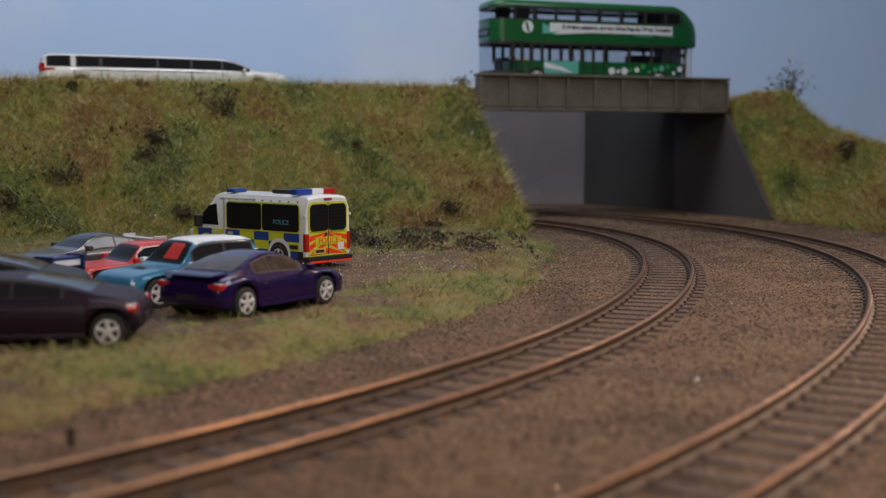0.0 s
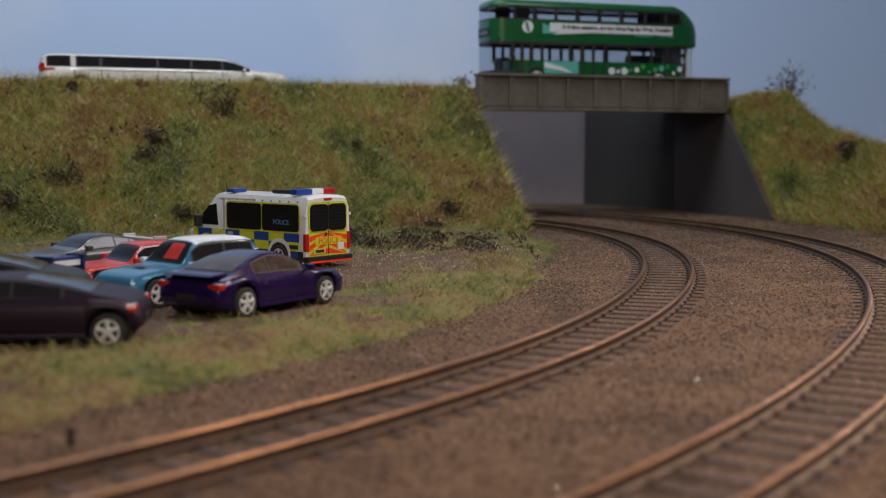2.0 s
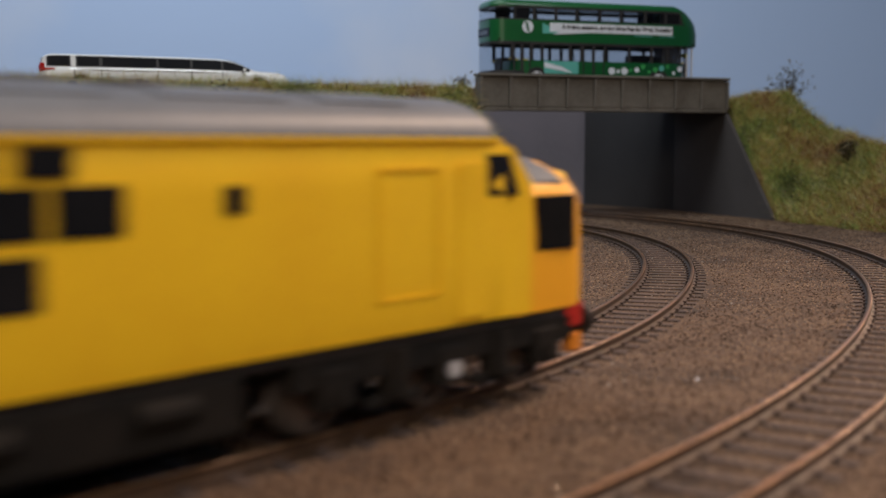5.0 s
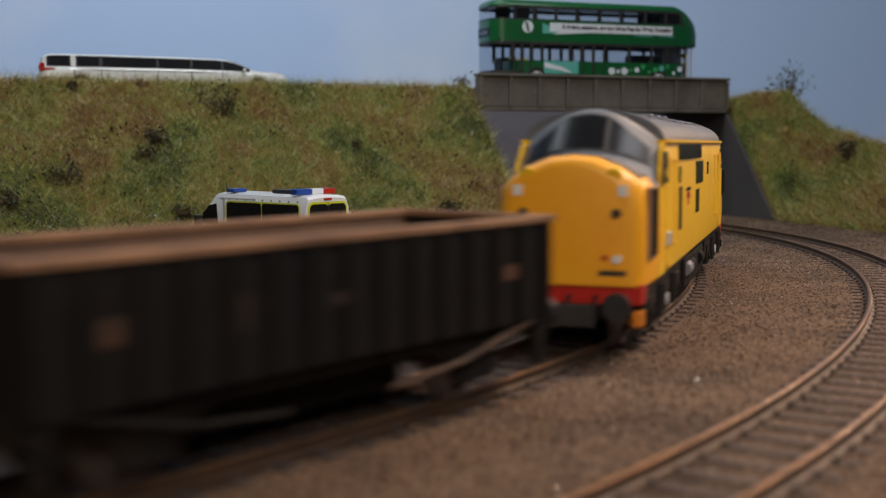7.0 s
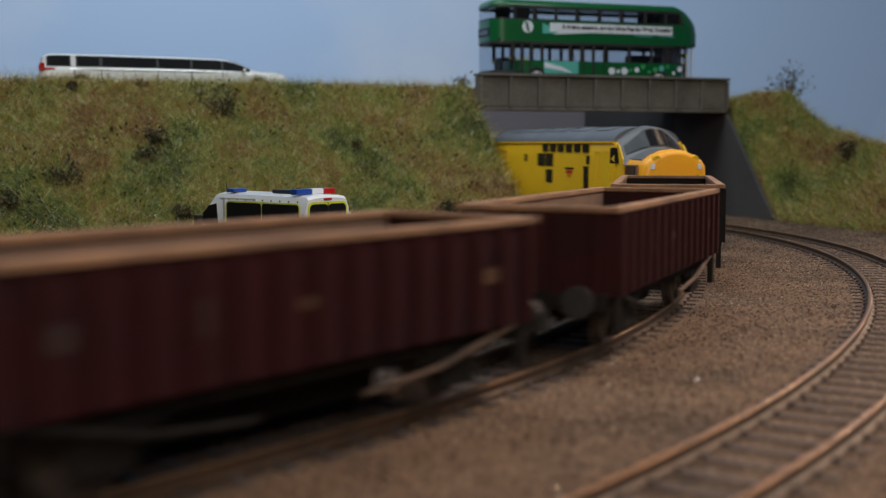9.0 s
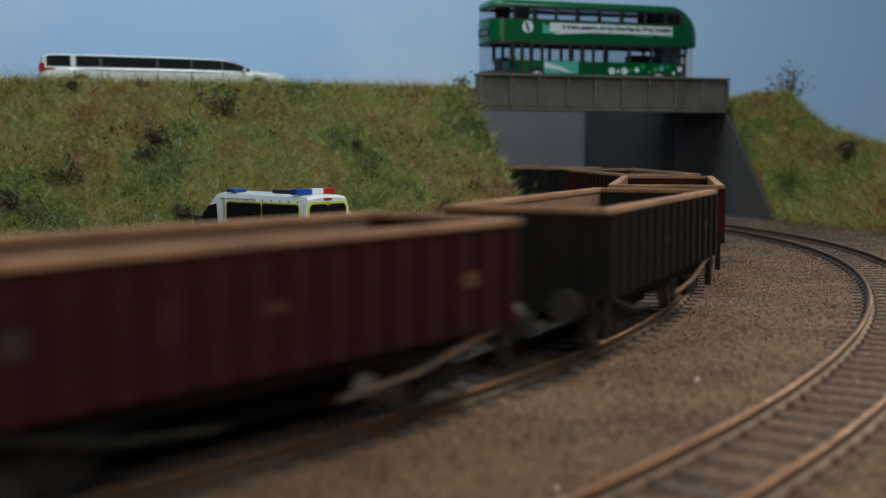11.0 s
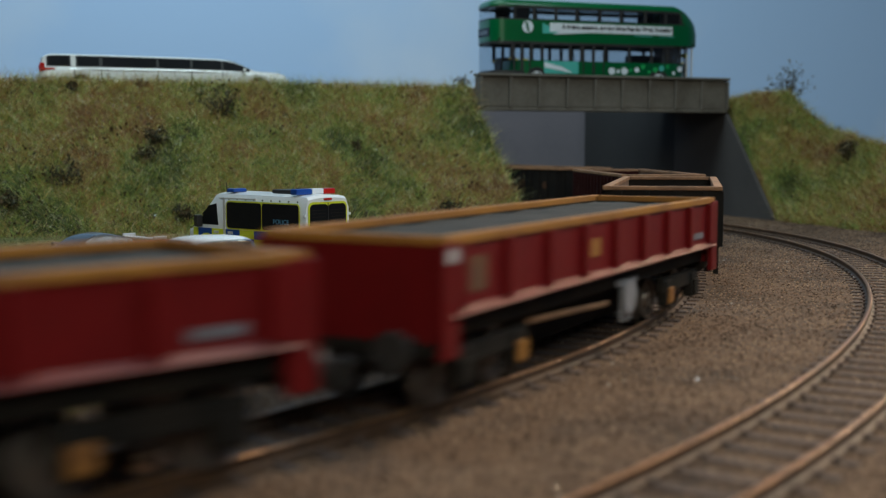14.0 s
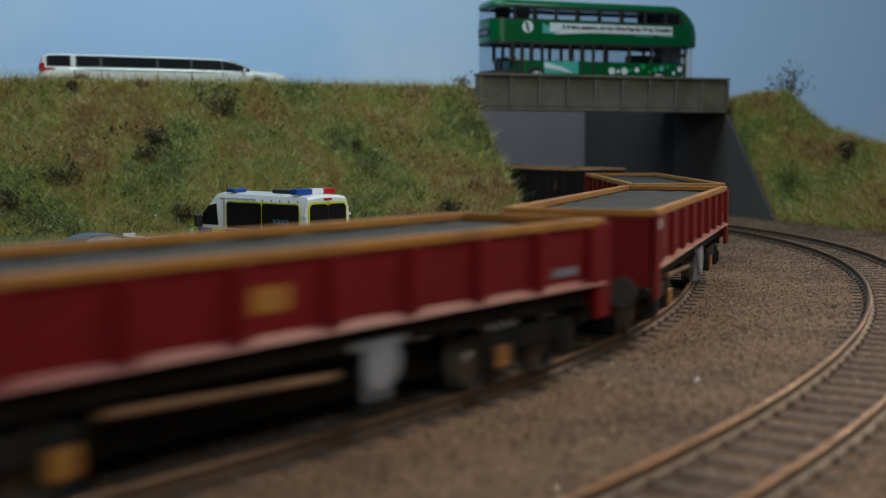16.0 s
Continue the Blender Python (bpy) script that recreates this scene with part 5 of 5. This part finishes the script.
        sheet(bm, [(2.7, yy + s * 0.004, 2.68), (2.2, yy + s * 0.004, 2.9), (0.4, yy + s * 0.004, 2.83)], 0.012 * s)
        part("swoosh", bm, WHITE, b)
        part("emblem", a_rod((4.1, s * 1.24, 3.02), (4.1, s * 1.265, 3.02), 0.3, 24), WHITE, b)
        bm = bmesh.new()
        sheet(bm, [(4.0, s * 1.266, 2.78), (4.12, s * 1.266, 2.78), (4.24, s * 1.266, 3.26), (4.12, s * 1.266, 3.26)], 0.006 * s)
        part("emblem_stroke", bm, BUS_GREEN, b)
        part("small_print", a_box(-4.2, -3.3, yy - 0.006, yy + 0.006, 2.72, 2.76), TEAL, b)
        part("small_print", a_box(-2.9, -1.9, yy - 0.006, yy + 0.006, 2.72, 2.76), TEAL, b)
        # patterned skirt panels
        part("skirt_panel", a_box(1.3, 3.2, yy - 0.006, yy + 0.006, 0.75, 1.36), TEAL, b)
        bm = bmesh.new()
        sheet(bm, [(3.2, yy + s * 0.007, 1.3), (3.2, yy + s * 0.007, 1.05), (1.6, yy + s * 0.007, 0.78), (2.2, yy + s * 0.007, 1.08)], 0.01 * s)
        part("swoosh", bm, WHITE, b)
        rnd = random.Random(8)
        for k in range(12):
            x, z, r = -0.6 - k * 0.36, rnd.uniform(0.85, 1.22), rnd.uniform(0.09, 0.2)
            part("leaf_motif", a_rod((x, s * 1.245, z), (x, s * 1.264, z), r, 7), rnd.choice([TEAL, WHITE, LIGHT_GREEN, LIGHT_GREEN]), b)
        for x in (-3.3, 3.6):
            part("arch_liner", a_rod((x, s * 0.9, 0.5), (x, s * 1.262, 0.5), 0.56, 24), BLACK, b)
            wheel(b, x, s * 1.12, 0.5, 0.28, s)
        # doors
        for x0, x1 in ((3.95, 4.85), (-0.15, 1.05)):
            for k in range(2):
                a = x0 + k * (x1 - x0) / 2
                bm = bmesh.new()
                for p, q, r_, t in ((a, a + 0.06, 0.5, 2.3), (a + (x1 - x0) / 2 - 0.06, a + (x1 - x0) / 2, 0.5, 2.3), (a, a + (x1 - x0) / 2, 2.2, 2.3), (a, a + (x1 - x0) / 2, 0.5, 0.62)):
                    box(bm, p, q, s * 1.25 - 0.02, s * 1.25 + 0.02, r_, t)
                part("door", bm, BLACK, b)
        for x in (4.55, 4.0, -5.0):
            bm = bmesh.new()
            rod(bm, (x, s * 1.05, 0.5), (x, s * 1.05, 1.42), 0.035, 6)
            rod(bm, (x, s * 1.05, 1.42), (x + 0.45, s * 1.05, 1.45), 0.035, 6)
            part("grab_rail", bm, PLATE_YELLOW, b, "yellow grab rail")
        part("rear_post", a_box(-5.0, -4.9, s * 1.05 - 0.04, s * 1.05 + 0.04, 0.4, 2.35), BLACK, b)
    part("rear_platform", a_box(-L + 0.15, -L + 1.2, -1.1, 1.1, 0.3, 0.42, bev=0.03), DUSTY, b)
    part("rear_pole", a_rod((-L + 0.3, 0.6, 0.4), (-L + 0.3, 0.6, 2.35), 0.05, 8), SILVER, b)
    part("rear_pole", a_rod((-L + 0.2, 0.0, 0.4), (-L + 0.2, 0.0, 2.35), 0.05, 8), SILVER, b)
    part("rear_notice", a_box(-5.1, -5.04, 0.6, 1.0, 1.75, 1.95), YELLOW_CHECK, b)
    part("rear_bulkhead", a_box(-4.75, -4.68, -1.15, 0.3, 0.42, 2.33), BLACK, b)
    part("staircase", a_box(-4.6, -3.6, 0.2, 1.1, 0.42, 2.33, bev=0.1), BLACK, b)
    part("destination_panel", a_box(L - 0.02, L + 0.012, -0.7, 0.7, 2.55, 2.98, bev=0.005), GLASS_DARK, b)
    part("destination_bar", a_box(L + 0.012, L + 0.02, -0.5, 0.5, 2.66, 2.86), MID_GREY_P, b)
    part("engine_box", a_box(-4.4, -2.6, -1.1, -0.4, 0.42, 1.9, bev=0.05), BLACK, b)
    # seats on both decks
    bm = bmesh.new()
    for z0, xs in ((2.42, np.arange(-3.6, 4.3, 1.3)), (0.5, np.arange(-2.6, 3.4, 1.3))):
        for x in xs:
            for y in (-0.72, 0.72):
                if z0 < 1 and -0.4 < x < 1.2 and y > 0:
                    continue
                box(bm, x - 0.2, x + 0.2, y - 0.4, y + 0.4, z0, z0 + 0.45, bev=0.03)
                box(bm, x - 0.26, x - 0.16, y - 0.4, y + 0.4, z0 + 0.3, z0 + 0.92, bev=0.03)
    part("seats", bm, NAVY, b)
    part("steering_cab", a_box(4.0, 4.9, -1.1, -0.2, 0.42, 1.6, bev=0.1), BLACK, b)
    return b


double_decker()
# ---- bridge parapet ----
def bridge():
    b = thing("road_bridge", at(1.85, 57.0, 0, math.degrees(math.atan(0.364))), "short road bridge with a panelled grey-brown parapet", "bridge")
    n = 9
    L = 13.45
    part("girder", a_box(-0.1, L, 0.1, 0.7, 5.08, 6.6, bev=0.02), PARAPET, b)
    part("coping", a_box(-0.15, L + 0.05, -0.1, 0.8, 6.62, 6.75, bev=0.04), PARAPET, b)
    part("bottom_flange", a_box(-0.1, L, 0.02, 0.75, 5.0, 5.16, bev=0.03), PARAPET, b)
    # underside shares the side wall's colour, shade included
    part("soffit", a_box(-0.3, L + 0.2, 0.71, 6.3, 5.3, 5.52, bev=0.03), SHADED_WALL, b)
    for i in range(n + 1):
        x = -0.05 + i * (L / n)
        part("pilaster", a_box(x - 0.07, x + 0.07, -0.06, 0.12, 5.16, 6.6, bev=0.02), PARAPET, b)
    for i in range(n):
        x = i * (L / n)
        part("panel", a_box(x + 0.05, x + L / n - 0.15, 0.06, 0.12, 5.2, 6.58, bev=0.02), PARAPET, b)
    return b


bridge()


# ---- grass, bushes, ballast ----
def dist_left(x, y):
    """Metres to the left (+) or right (-) of the inner line's middle."""
    ln = LINE_A[(LINE_A[:, 0] > -15) & (LINE_A[:, 0] < 62)]
    d2 = (ln[None, :, 1] - x[:, None]) ** 2 + (ln[None, :, 2] - y[:, None]) ** 2
    i = d2.argmin(1)
    h = ln[i, 3]
    return -((x - ln[i, 1]) * np.sin(h) - (y - ln[i, 2]) * np.cos(h))


def verge_z(x, y):
    d = float(dist_left(np.array([x]), np.array([y]))[0])
    n = noise.noise((x * 0.5, y * 0.5, 21)) * 0.5 + noise.noise((x * 1.7, y * 1.7, 22)) * 0.25
    if d < 2.6 or y > crest_y(x) + 1.0:
        return -9
    return min(0.0, -0.32 + (d - 3.1 + n) * 0.17) + n * 0.05


car_park = heightfield("car_park", -24, 5.2, 9, 52, 0.4, verge_z, EARTH, "brown trodden earth car park with a grassy edge", "car park")

rng = np.random.default_rng(5)


def blades(name, pts, length, width, lean, material, label, spread=0.6):
    """Thin two-sided blades from the given foot points."""
    n = len(pts)
    a = rng.uniform(0, 2 * np.pi, n)
    ln = length * rng.uniform(0.4, 1.2, n)
    tilt = rng.normal(0, spread, (n, 2)) + lean
    top = pts + np.c_[tilt[:, 0] * ln, tilt[:, 1] * ln, ln * rng.uniform(0.5, 1, n)]
    mid = pts + (top - pts) * 0.55 + np.c_[np.zeros((n, 2)), ln * 0.14]
    side = np.c_[np.cos(a), np.sin(a), np.zeros(n)] * width
    v = np.stack([pts - side, pts + side, mid + side * 0.7, mid - side * 0.7, top], 1).reshape(-1, 3)
    f = []
    for i in range(n):
        k = i * 5
        f += [(k, k + 1, k + 2, k + 3), (k + 3, k + 2, k + 4)]
    return stuff(name, v, f, material, label, "grass")


def scatter(n, x0, x1, y0, y1, height, low, keep=None):
    out = []
    for x, y in zip(rng.uniform(x0, x1, n), rng.uniform(y0, y1, n)):
        z = height(x, y)
        if z > low and (keep is None or keep(x, y, z)):
            out.append((x, y, z - 0.02))
    return np.array(out)


def patchy(x, y, s, off):
    return noise.noise((x * s, y * s, off))


pts = scatter(125000, -24, 4.0, 38, 58, bank_left, -0.2, lambda x, y, z: y < crest_y(x) + 1.3)
blades("static_grass", pts, 0.42, 0.011, np.array([0.05, -0.2]), GRASS, "short straw and green static grass on the embankment", 1.0)
wisps = pts[rng.random(len(pts)) < 0.2]
blades("grass_fibres", wisps + np.array((0, -0.05, 0.08)), 0.5, 0.0075, np.array([0.0, -0.15]), FIBRE, "fine pale fibres over the embankment grass", 1.5)
tips = pts[pts[:, 2] > 5.5]
tips = tips[rng.random(len(tips)) < 0.3]
blades("crest_grass", tips, 0.8, 0.007, np.array([0.0, -0.1]), GRASS, "longer fine grass along the embankment top", 0.6)
pts = scatter(75000, 13.5, 25, 45, 65.5, bank_right, -0.3)
blades("static_grass", pts, 0.42, 0.012, np.array([-0.2, -0.2]), DRY_GRASS, "static grass on the bank beyond the bridge", 1.0)
wisps = pts[rng.random(len(pts)) < 0.15]
blades("grass_fibres", wisps + np.array((0, -0.05, 0.08)), 0.6, 0.006, np.array([0.0, 0.0]), FIBRE, "fine pale fibres over the far bank", 1.2)


def flecks(name, n, x0, x1, y0, y1, height, low, size, material, label, category, lift=0.12, keep=None):
    """Small loose flakes lying in the grass."""
    p = scatter(n, x0, x1, y0, y1, height, low, keep)
    a, b = rng.normal(0, 1, (len(p), 3)), rng.normal(0, 1, (len(p), 3))
    k = size * rng.uniform(0.4, 1.3, (len(p), 1))
    a, b = a / np.linalg.norm(a, axis=1, keepdims=True) * k, b / np.linalg.norm(b, axis=1, keepdims=True) * k * 0.6
    c = p + np.c_[np.zeros((len(p), 2)), rng.uniform(0.3, 1.0, len(p)) * lift]
    v = np.stack([c - a, c + b, c + a, c - b], 1).reshape(-1, 3)
    f = (np.arange(len(p))[:, None] * 4 + np.arange(4)[None]).tolist()
    return stuff(name, v, f, material, label, category)


LITTER = paint("dead_leaf", (0.03, 0.02, 0.012), (0.075, 0.045, 0.022), 3, 0.9)
# near-white colour for flecks that stand in for glints on the grass
SPARKLE = paint("glossy_fibre_end", (0.75, 0.74, 0.66), (0.6, 0.58, 0.5), 3, 0.15)


def clumped(x, y, z):
    return y < crest_y(x) + 1 and patchy(x, y, 0.5, 80) + patchy(x, y, 1.4, 81) * 0.5 > 0.12


flecks("leaf_litter", 14000, -24, 4, 38, 57, bank_left, -0.2, 0.085, LITTER, "dark leaf litter caught in the embankment grass", "leaf litter", 0.3, clumped)
flecks("glossy_specks", 1800, -24, 4, 38, 57, bank_left, -0.2, 0.042, SPARKLE, "tiny white flecks painted in as glints on the embankment grass", "specks", 0.25)
flecks("leaf_litter", 1200, 15, 24, 48, 65, bank_right, -0.2, 0.08, LITTER, "dark leaf litter on the far bank", "leaf litter", 0.25)


def turf_share(x, y):
    """How full the turf is: 1 in the middle of the verge, under 0 on bare earth."""
    d = float(dist_left(np.array([x]), np.array([y]))[0])
    n = patchy(x, y, 0.45, 60) * 1.3 + patchy(x, y, 1.6, 61) * 0.5
    fine = patchy(x, y, 4.0, 62) * 0.35
    band = min((d - 3.1 - n * 0.8) / 0.7, (5.9 + n * 1.4 - d) / 1.0) - max(0.0, (y - 31.0) / 4.0)
    back = min((d - 2.9) / 0.8, (y - 31) / 7 - 1.05 + n * 1.6)
    side = min(y - 30.5 + n, -6.5 - x)
    return min(1.0, max(band, back, side)) + fine + n * 0.25


def on_verge(x, y, z):
    return turf_share(x, y) > rng.uniform(-0.1, 0.9)


def verge_top(x, y):
    k = turf_share(x, y)
    return verge_z(x, y) + 0.15 * min(k, 1.0) - 0.012 + patchy(x, y, 3.0, 63) * 0.05 + patchy(x, y, 0.8, 64) * 0.08 * max(k, 0.0) if k > -0.5 else -9


VERGE = many("verge_grass", [(0.09, 0.11, 0.02), (0.17, 0.2, 0.05), (0.28, 0.28, 0.095), (0.32, 0.25, 0.11), (0.21, 0.12, 0.05)], 0.4, 0.7, 0.0, 0.35, lo=0.55, hi=0.9)
VERGE_TURF = many("verge_turf", [(0.04, 0.045, 0.01), (0.09, 0.1, 0.022), (0.15, 0.135, 0.04), (0.15, 0.1, 0.04), (0.07, 0.042, 0.018)], 0.4, 0.95, 0.8, 0.0, fine=5, lo=0.55, hi=0.9)
heightfield("verge", -17, 4.8, 11.8, 48, 0.2, verge_top, VERGE_TURF, "mossy pale green verge beside the car park", "verge")
pts = scatter(230000, -17, 4.6, 12, 48, verge_z, -1, on_verge)
blades("verge_grass", pts + np.array((0, 0, 0.05)), 0.27, 0.0065, np.array([0.05, -0.1]), VERGE, "pale green and straw static grass beside the car park", 0.9)


def bush(x, y, z, r, label, twigs=220, seed=0, material=None):
    rnd = random.Random(seed)
    b = thing("bush", at(x, y, z), label, "bush", "dry bushes")
    bm = bmesh.new()
    ends = []
    for i in range(14):
        a, t = rnd.uniform(0, 6.28), rnd.uniform(0.1, 1.2)
        q = (r * math.sin(t) * math.cos(a), r * math.sin(t) * math.sin(a), r * (0.3 + math.cos(t)) * rnd.uniform(0.6, 1))
        mid = tuple(v * 0.5 + rnd.uniform(-0.12, 0.12) * r for v in q)
        rod(bm, (0, 0, -0.2 * r), mid, 0.03, 4, 0.022)
        rod(bm, mid, q, 0.022, 4, 0.008)
        ends += [mid, q]
    part("stem", bm, TWIG, b)
    v, f = [], []
    for i in range(twigs):
        p = Vector(rnd.choice(ends)) + Vector([rnd.gauss(0, 0.22 * r) for _ in range(3)])
        d1 = Vector([rnd.gauss(0, 1) for _ in range(3)]).normalized() * rnd.uniform(0.05, 0.17)
        d2 = Vector([rnd.gauss(0, 1) for _ in range(3)]).normalized() * rnd.uniform(0.03, 0.06)
        k = len(v)
        v += [p - d1, p + d2, p + d1, p - d2]
        f.append((k, k + 1, k + 2, k + 3))
    me_ob = stuff("foliage", np.array([list(q) for q in v]), f, material or SHRUB, "sparse dark leaves", "", kind="", parent=b)
    return b


SHRUB = many("dry_shrub", [(0.03, 0.03, 0.014), (0.06, 0.052, 0.022), (0.11, 0.07, 0.032)], 2.0, 0.9, 0.0, 0.6)
seeds = iter(range(100, 400))
for x, y, r in ((-9.2, 50.6, 0.95), (-11.4, 48.0, 0.6), (-11.6, 47.2, 0.45), (-14.1, 45.1, 0.75), (-15.7, 43.4, 0.5), (-15.2, 49.8, 0.25), (-12.6, 50.7, 0.25), (0.3, 48.6, 0.5), (-0.4, 47.6, 0.35), (-9.7, 44.9, 0.45), (-3.6, 50.6, 0.25)):
    bush(x, y, bank_left(x, y) - 0.1, r, "small dark dry bush on the embankment", 260, next(seeds))
for x, y, r in ((18.2, 64.0, 1.2), (19.1, 56.9, 0.65)):
    bush(x, y, bank_right(x, y) + 0.1, r, "dark scrubby bush on the far bank", 320, next(seeds))
for x, y, r in ((-2.4, 39.5, 0.5), (-1.3, 40.6, 0.5), (-0.2, 41.5, 0.45), (-3.2, 42.0, 0.45), (0.7, 40.4, 0.3), (-4.4, 43.4, 0.4)):
    bush(x, y, -0.15, r, "tangle of dry twigs at the embankment foot", 150, next(seeds), TWIG)
flecks("dry_twigs", 7000, -5.5, 3.0, 37, 46, verge_z, -0.5, 0.065, TWIG, "dry twigs and dead stalks littering the embankment foot", "twigs", 0.3, lambda x, y, z: patchy(x, y, 0.7, 90) > -0.05)
flecks("dead_stalks", 2600, -6, 3.2, 32, 46, verge_z, -0.5, 0.035, FIBRE, "pale dead stalks at the embankment foot", "stalks", 0.25, lambda x, y, z: patchy(x, y, 0.6, 91) > 0.0)
bush(0.9, 56.6, 6.1, 0.5, "bare twig at the bridge end", 20, next(seeds), TWIG)


def stones(name, n, x0, x1, y0, y1, size, keep, z, material, label, warp=0.0):
    x, y = rng.uniform(x0, x1, n), y0 + (y1 - y0) * rng.random(n) ** (1 + warp)
    ok = keep(x, y)
    x, y = x[ok], y[ok]
    n = len(x)
    c = np.c_[x, y, np.full(n, z) + rng.uniform(-0.015, 0.03, n)]
    s = size * rng.uniform(0.5, 1.4, (n, 1))
    base = np.array([(1, 0, 0), (-0.5, 0.87, 0), (-0.5, -0.87, 0), (0, 0, 0.42), (0, 0, -0.5)])
    v = (c[:, None] + base[None] * s[:, :, None] * rng.uniform(0.6, 1.2, (n, 5, 1)))
    ang = rng.uniform(0, 6.28, n)
    dx, dy = v[:, :, 0] - c[:, None, 0], v[:, :, 1] - c[:, None, 1]
    v[:, :, 0] = c[:, None, 0] + dx * np.cos(ang)[:, None] - dy * np.sin(ang)[:, None]
    v[:, :, 1] = c[:, None, 1] + dx * np.sin(ang)[:, None] + dy * np.cos(ang)[:, None]
    k = np.arange(n)[:, None, None] * 5
    f = (k + np.array([(0, 1, 3), (1, 2, 3), (2, 0, 3), (1, 0, 4), (2, 1, 4), (0, 2, 4)])[None]).reshape(-1, 3)
    return stuff(name, v.reshape(-1, 3), f.tolist(), material, label, "ballast")


def in_view(x, y):
    return (np.abs(x) < y * 0.42 + 1.5) & ~((x < 4.0) & (y > crest_y(x) + 2)) & (y < 66) & ((np.abs(dist_left(x, y)) > 1.2) | (np.sin(x * 91 + y * 57) > 0.3)) & (dist_left(x, y) < 4.2 + 0.6 * np.sin(x * 1.3 + y))


stones("ballast_stones", 230000, -9, 20, 7, 66, 0.03, in_view, GROUND_Z + 0.006, STONE, "fine brown model ballast between and beside the tracks", 0.35)

GLINT = plain("glinting_grain", (0.55, 0.5, 0.44), 0.2, 0.2)
stones("bright_grains", 240, -9, 20, 12, 60, 0.034, in_view, GROUND_Z + 0.05, GLINT, "scattered pale glinting grains in the ballast", 0.2)

park = scatter(26000, -13, 3.5, 18, 40, verge_z, -1, lambda x, y, z: -0.3 < z < 0.06)
k = rng.uniform(0.5, 1.4, (len(park), 1)) * 0.03
base = np.array([(1, 0, 0), (-0.5, 0.87, 0), (-0.5, -0.87, 0), (0, 0, 0.7)])
v = (park[:, None] + np.array((0, 0, 0.02)) + base[None] * k[:, :, None] * rng.uniform(0.6, 1.2, (len(park), 4, 1))).reshape(-1, 3)
f = (np.arange(len(park))[:, None, None] * 4 + np.array([(0, 1, 3), (1, 2, 3), (2, 0, 3)])[None]).reshape(-1, 3).tolist()
stuff("gravel", v, f, STONE, "fine loose gravel on the earth of the car park", "gravel")

peg = thing("peg", at(-4.5, 14.3, GROUND_Z), "small dark peg standing in the ballast", "peg")
part("shaft", a_rod((0, 0, -0.05), (0, 0, 0.2), 0.035, 8), DUSTY, peg)
part("cap", a_rod((0, 0, 0.2), (0, 0, 0.23), 0.05, 8), DUSTY, peg)
# ---- the train ----
TRAIN_T = [0.0, 4.0, 4.1, 4.2, 6.3, 6.4, 6.5, 7.0, 8.0, 9.0, 12.5, 14.0, 14.5, 16.0]
TRAIN_S = [-31.5, 2.25, 3.2, 4.2, 23.2, 24.15, 25.15, 30.45, 41.6, 52.15, 90.2, 106.25, 111.55, 127.25]


def train_at(t):
    return float(np.interp(t, TRAIN_T, TRAIN_S))


def run(ob, behind, pivot):
    """Rows for a vehicle whose middle runs that far behind the engine's, on pivots that far from its middle."""
    rows = []
    for t in np.arange(0, 16.01, 0.25):
        s = train_at(t) - behind
        (ax, ay, _), (bx, by, _) = on(LINE_A, s + pivot), on(LINE_A, s - pivot)
        rows.append((float(t), at((ax + bx) / 2, (ay + by) / 2, 0, math.degrees(math.atan2(ay - by, ax - bx)))))
    walk(ob, rows)


def motions():
    for ob, behind, pivot in TRAIN:
        run(ob, behind, pivot)


motions()
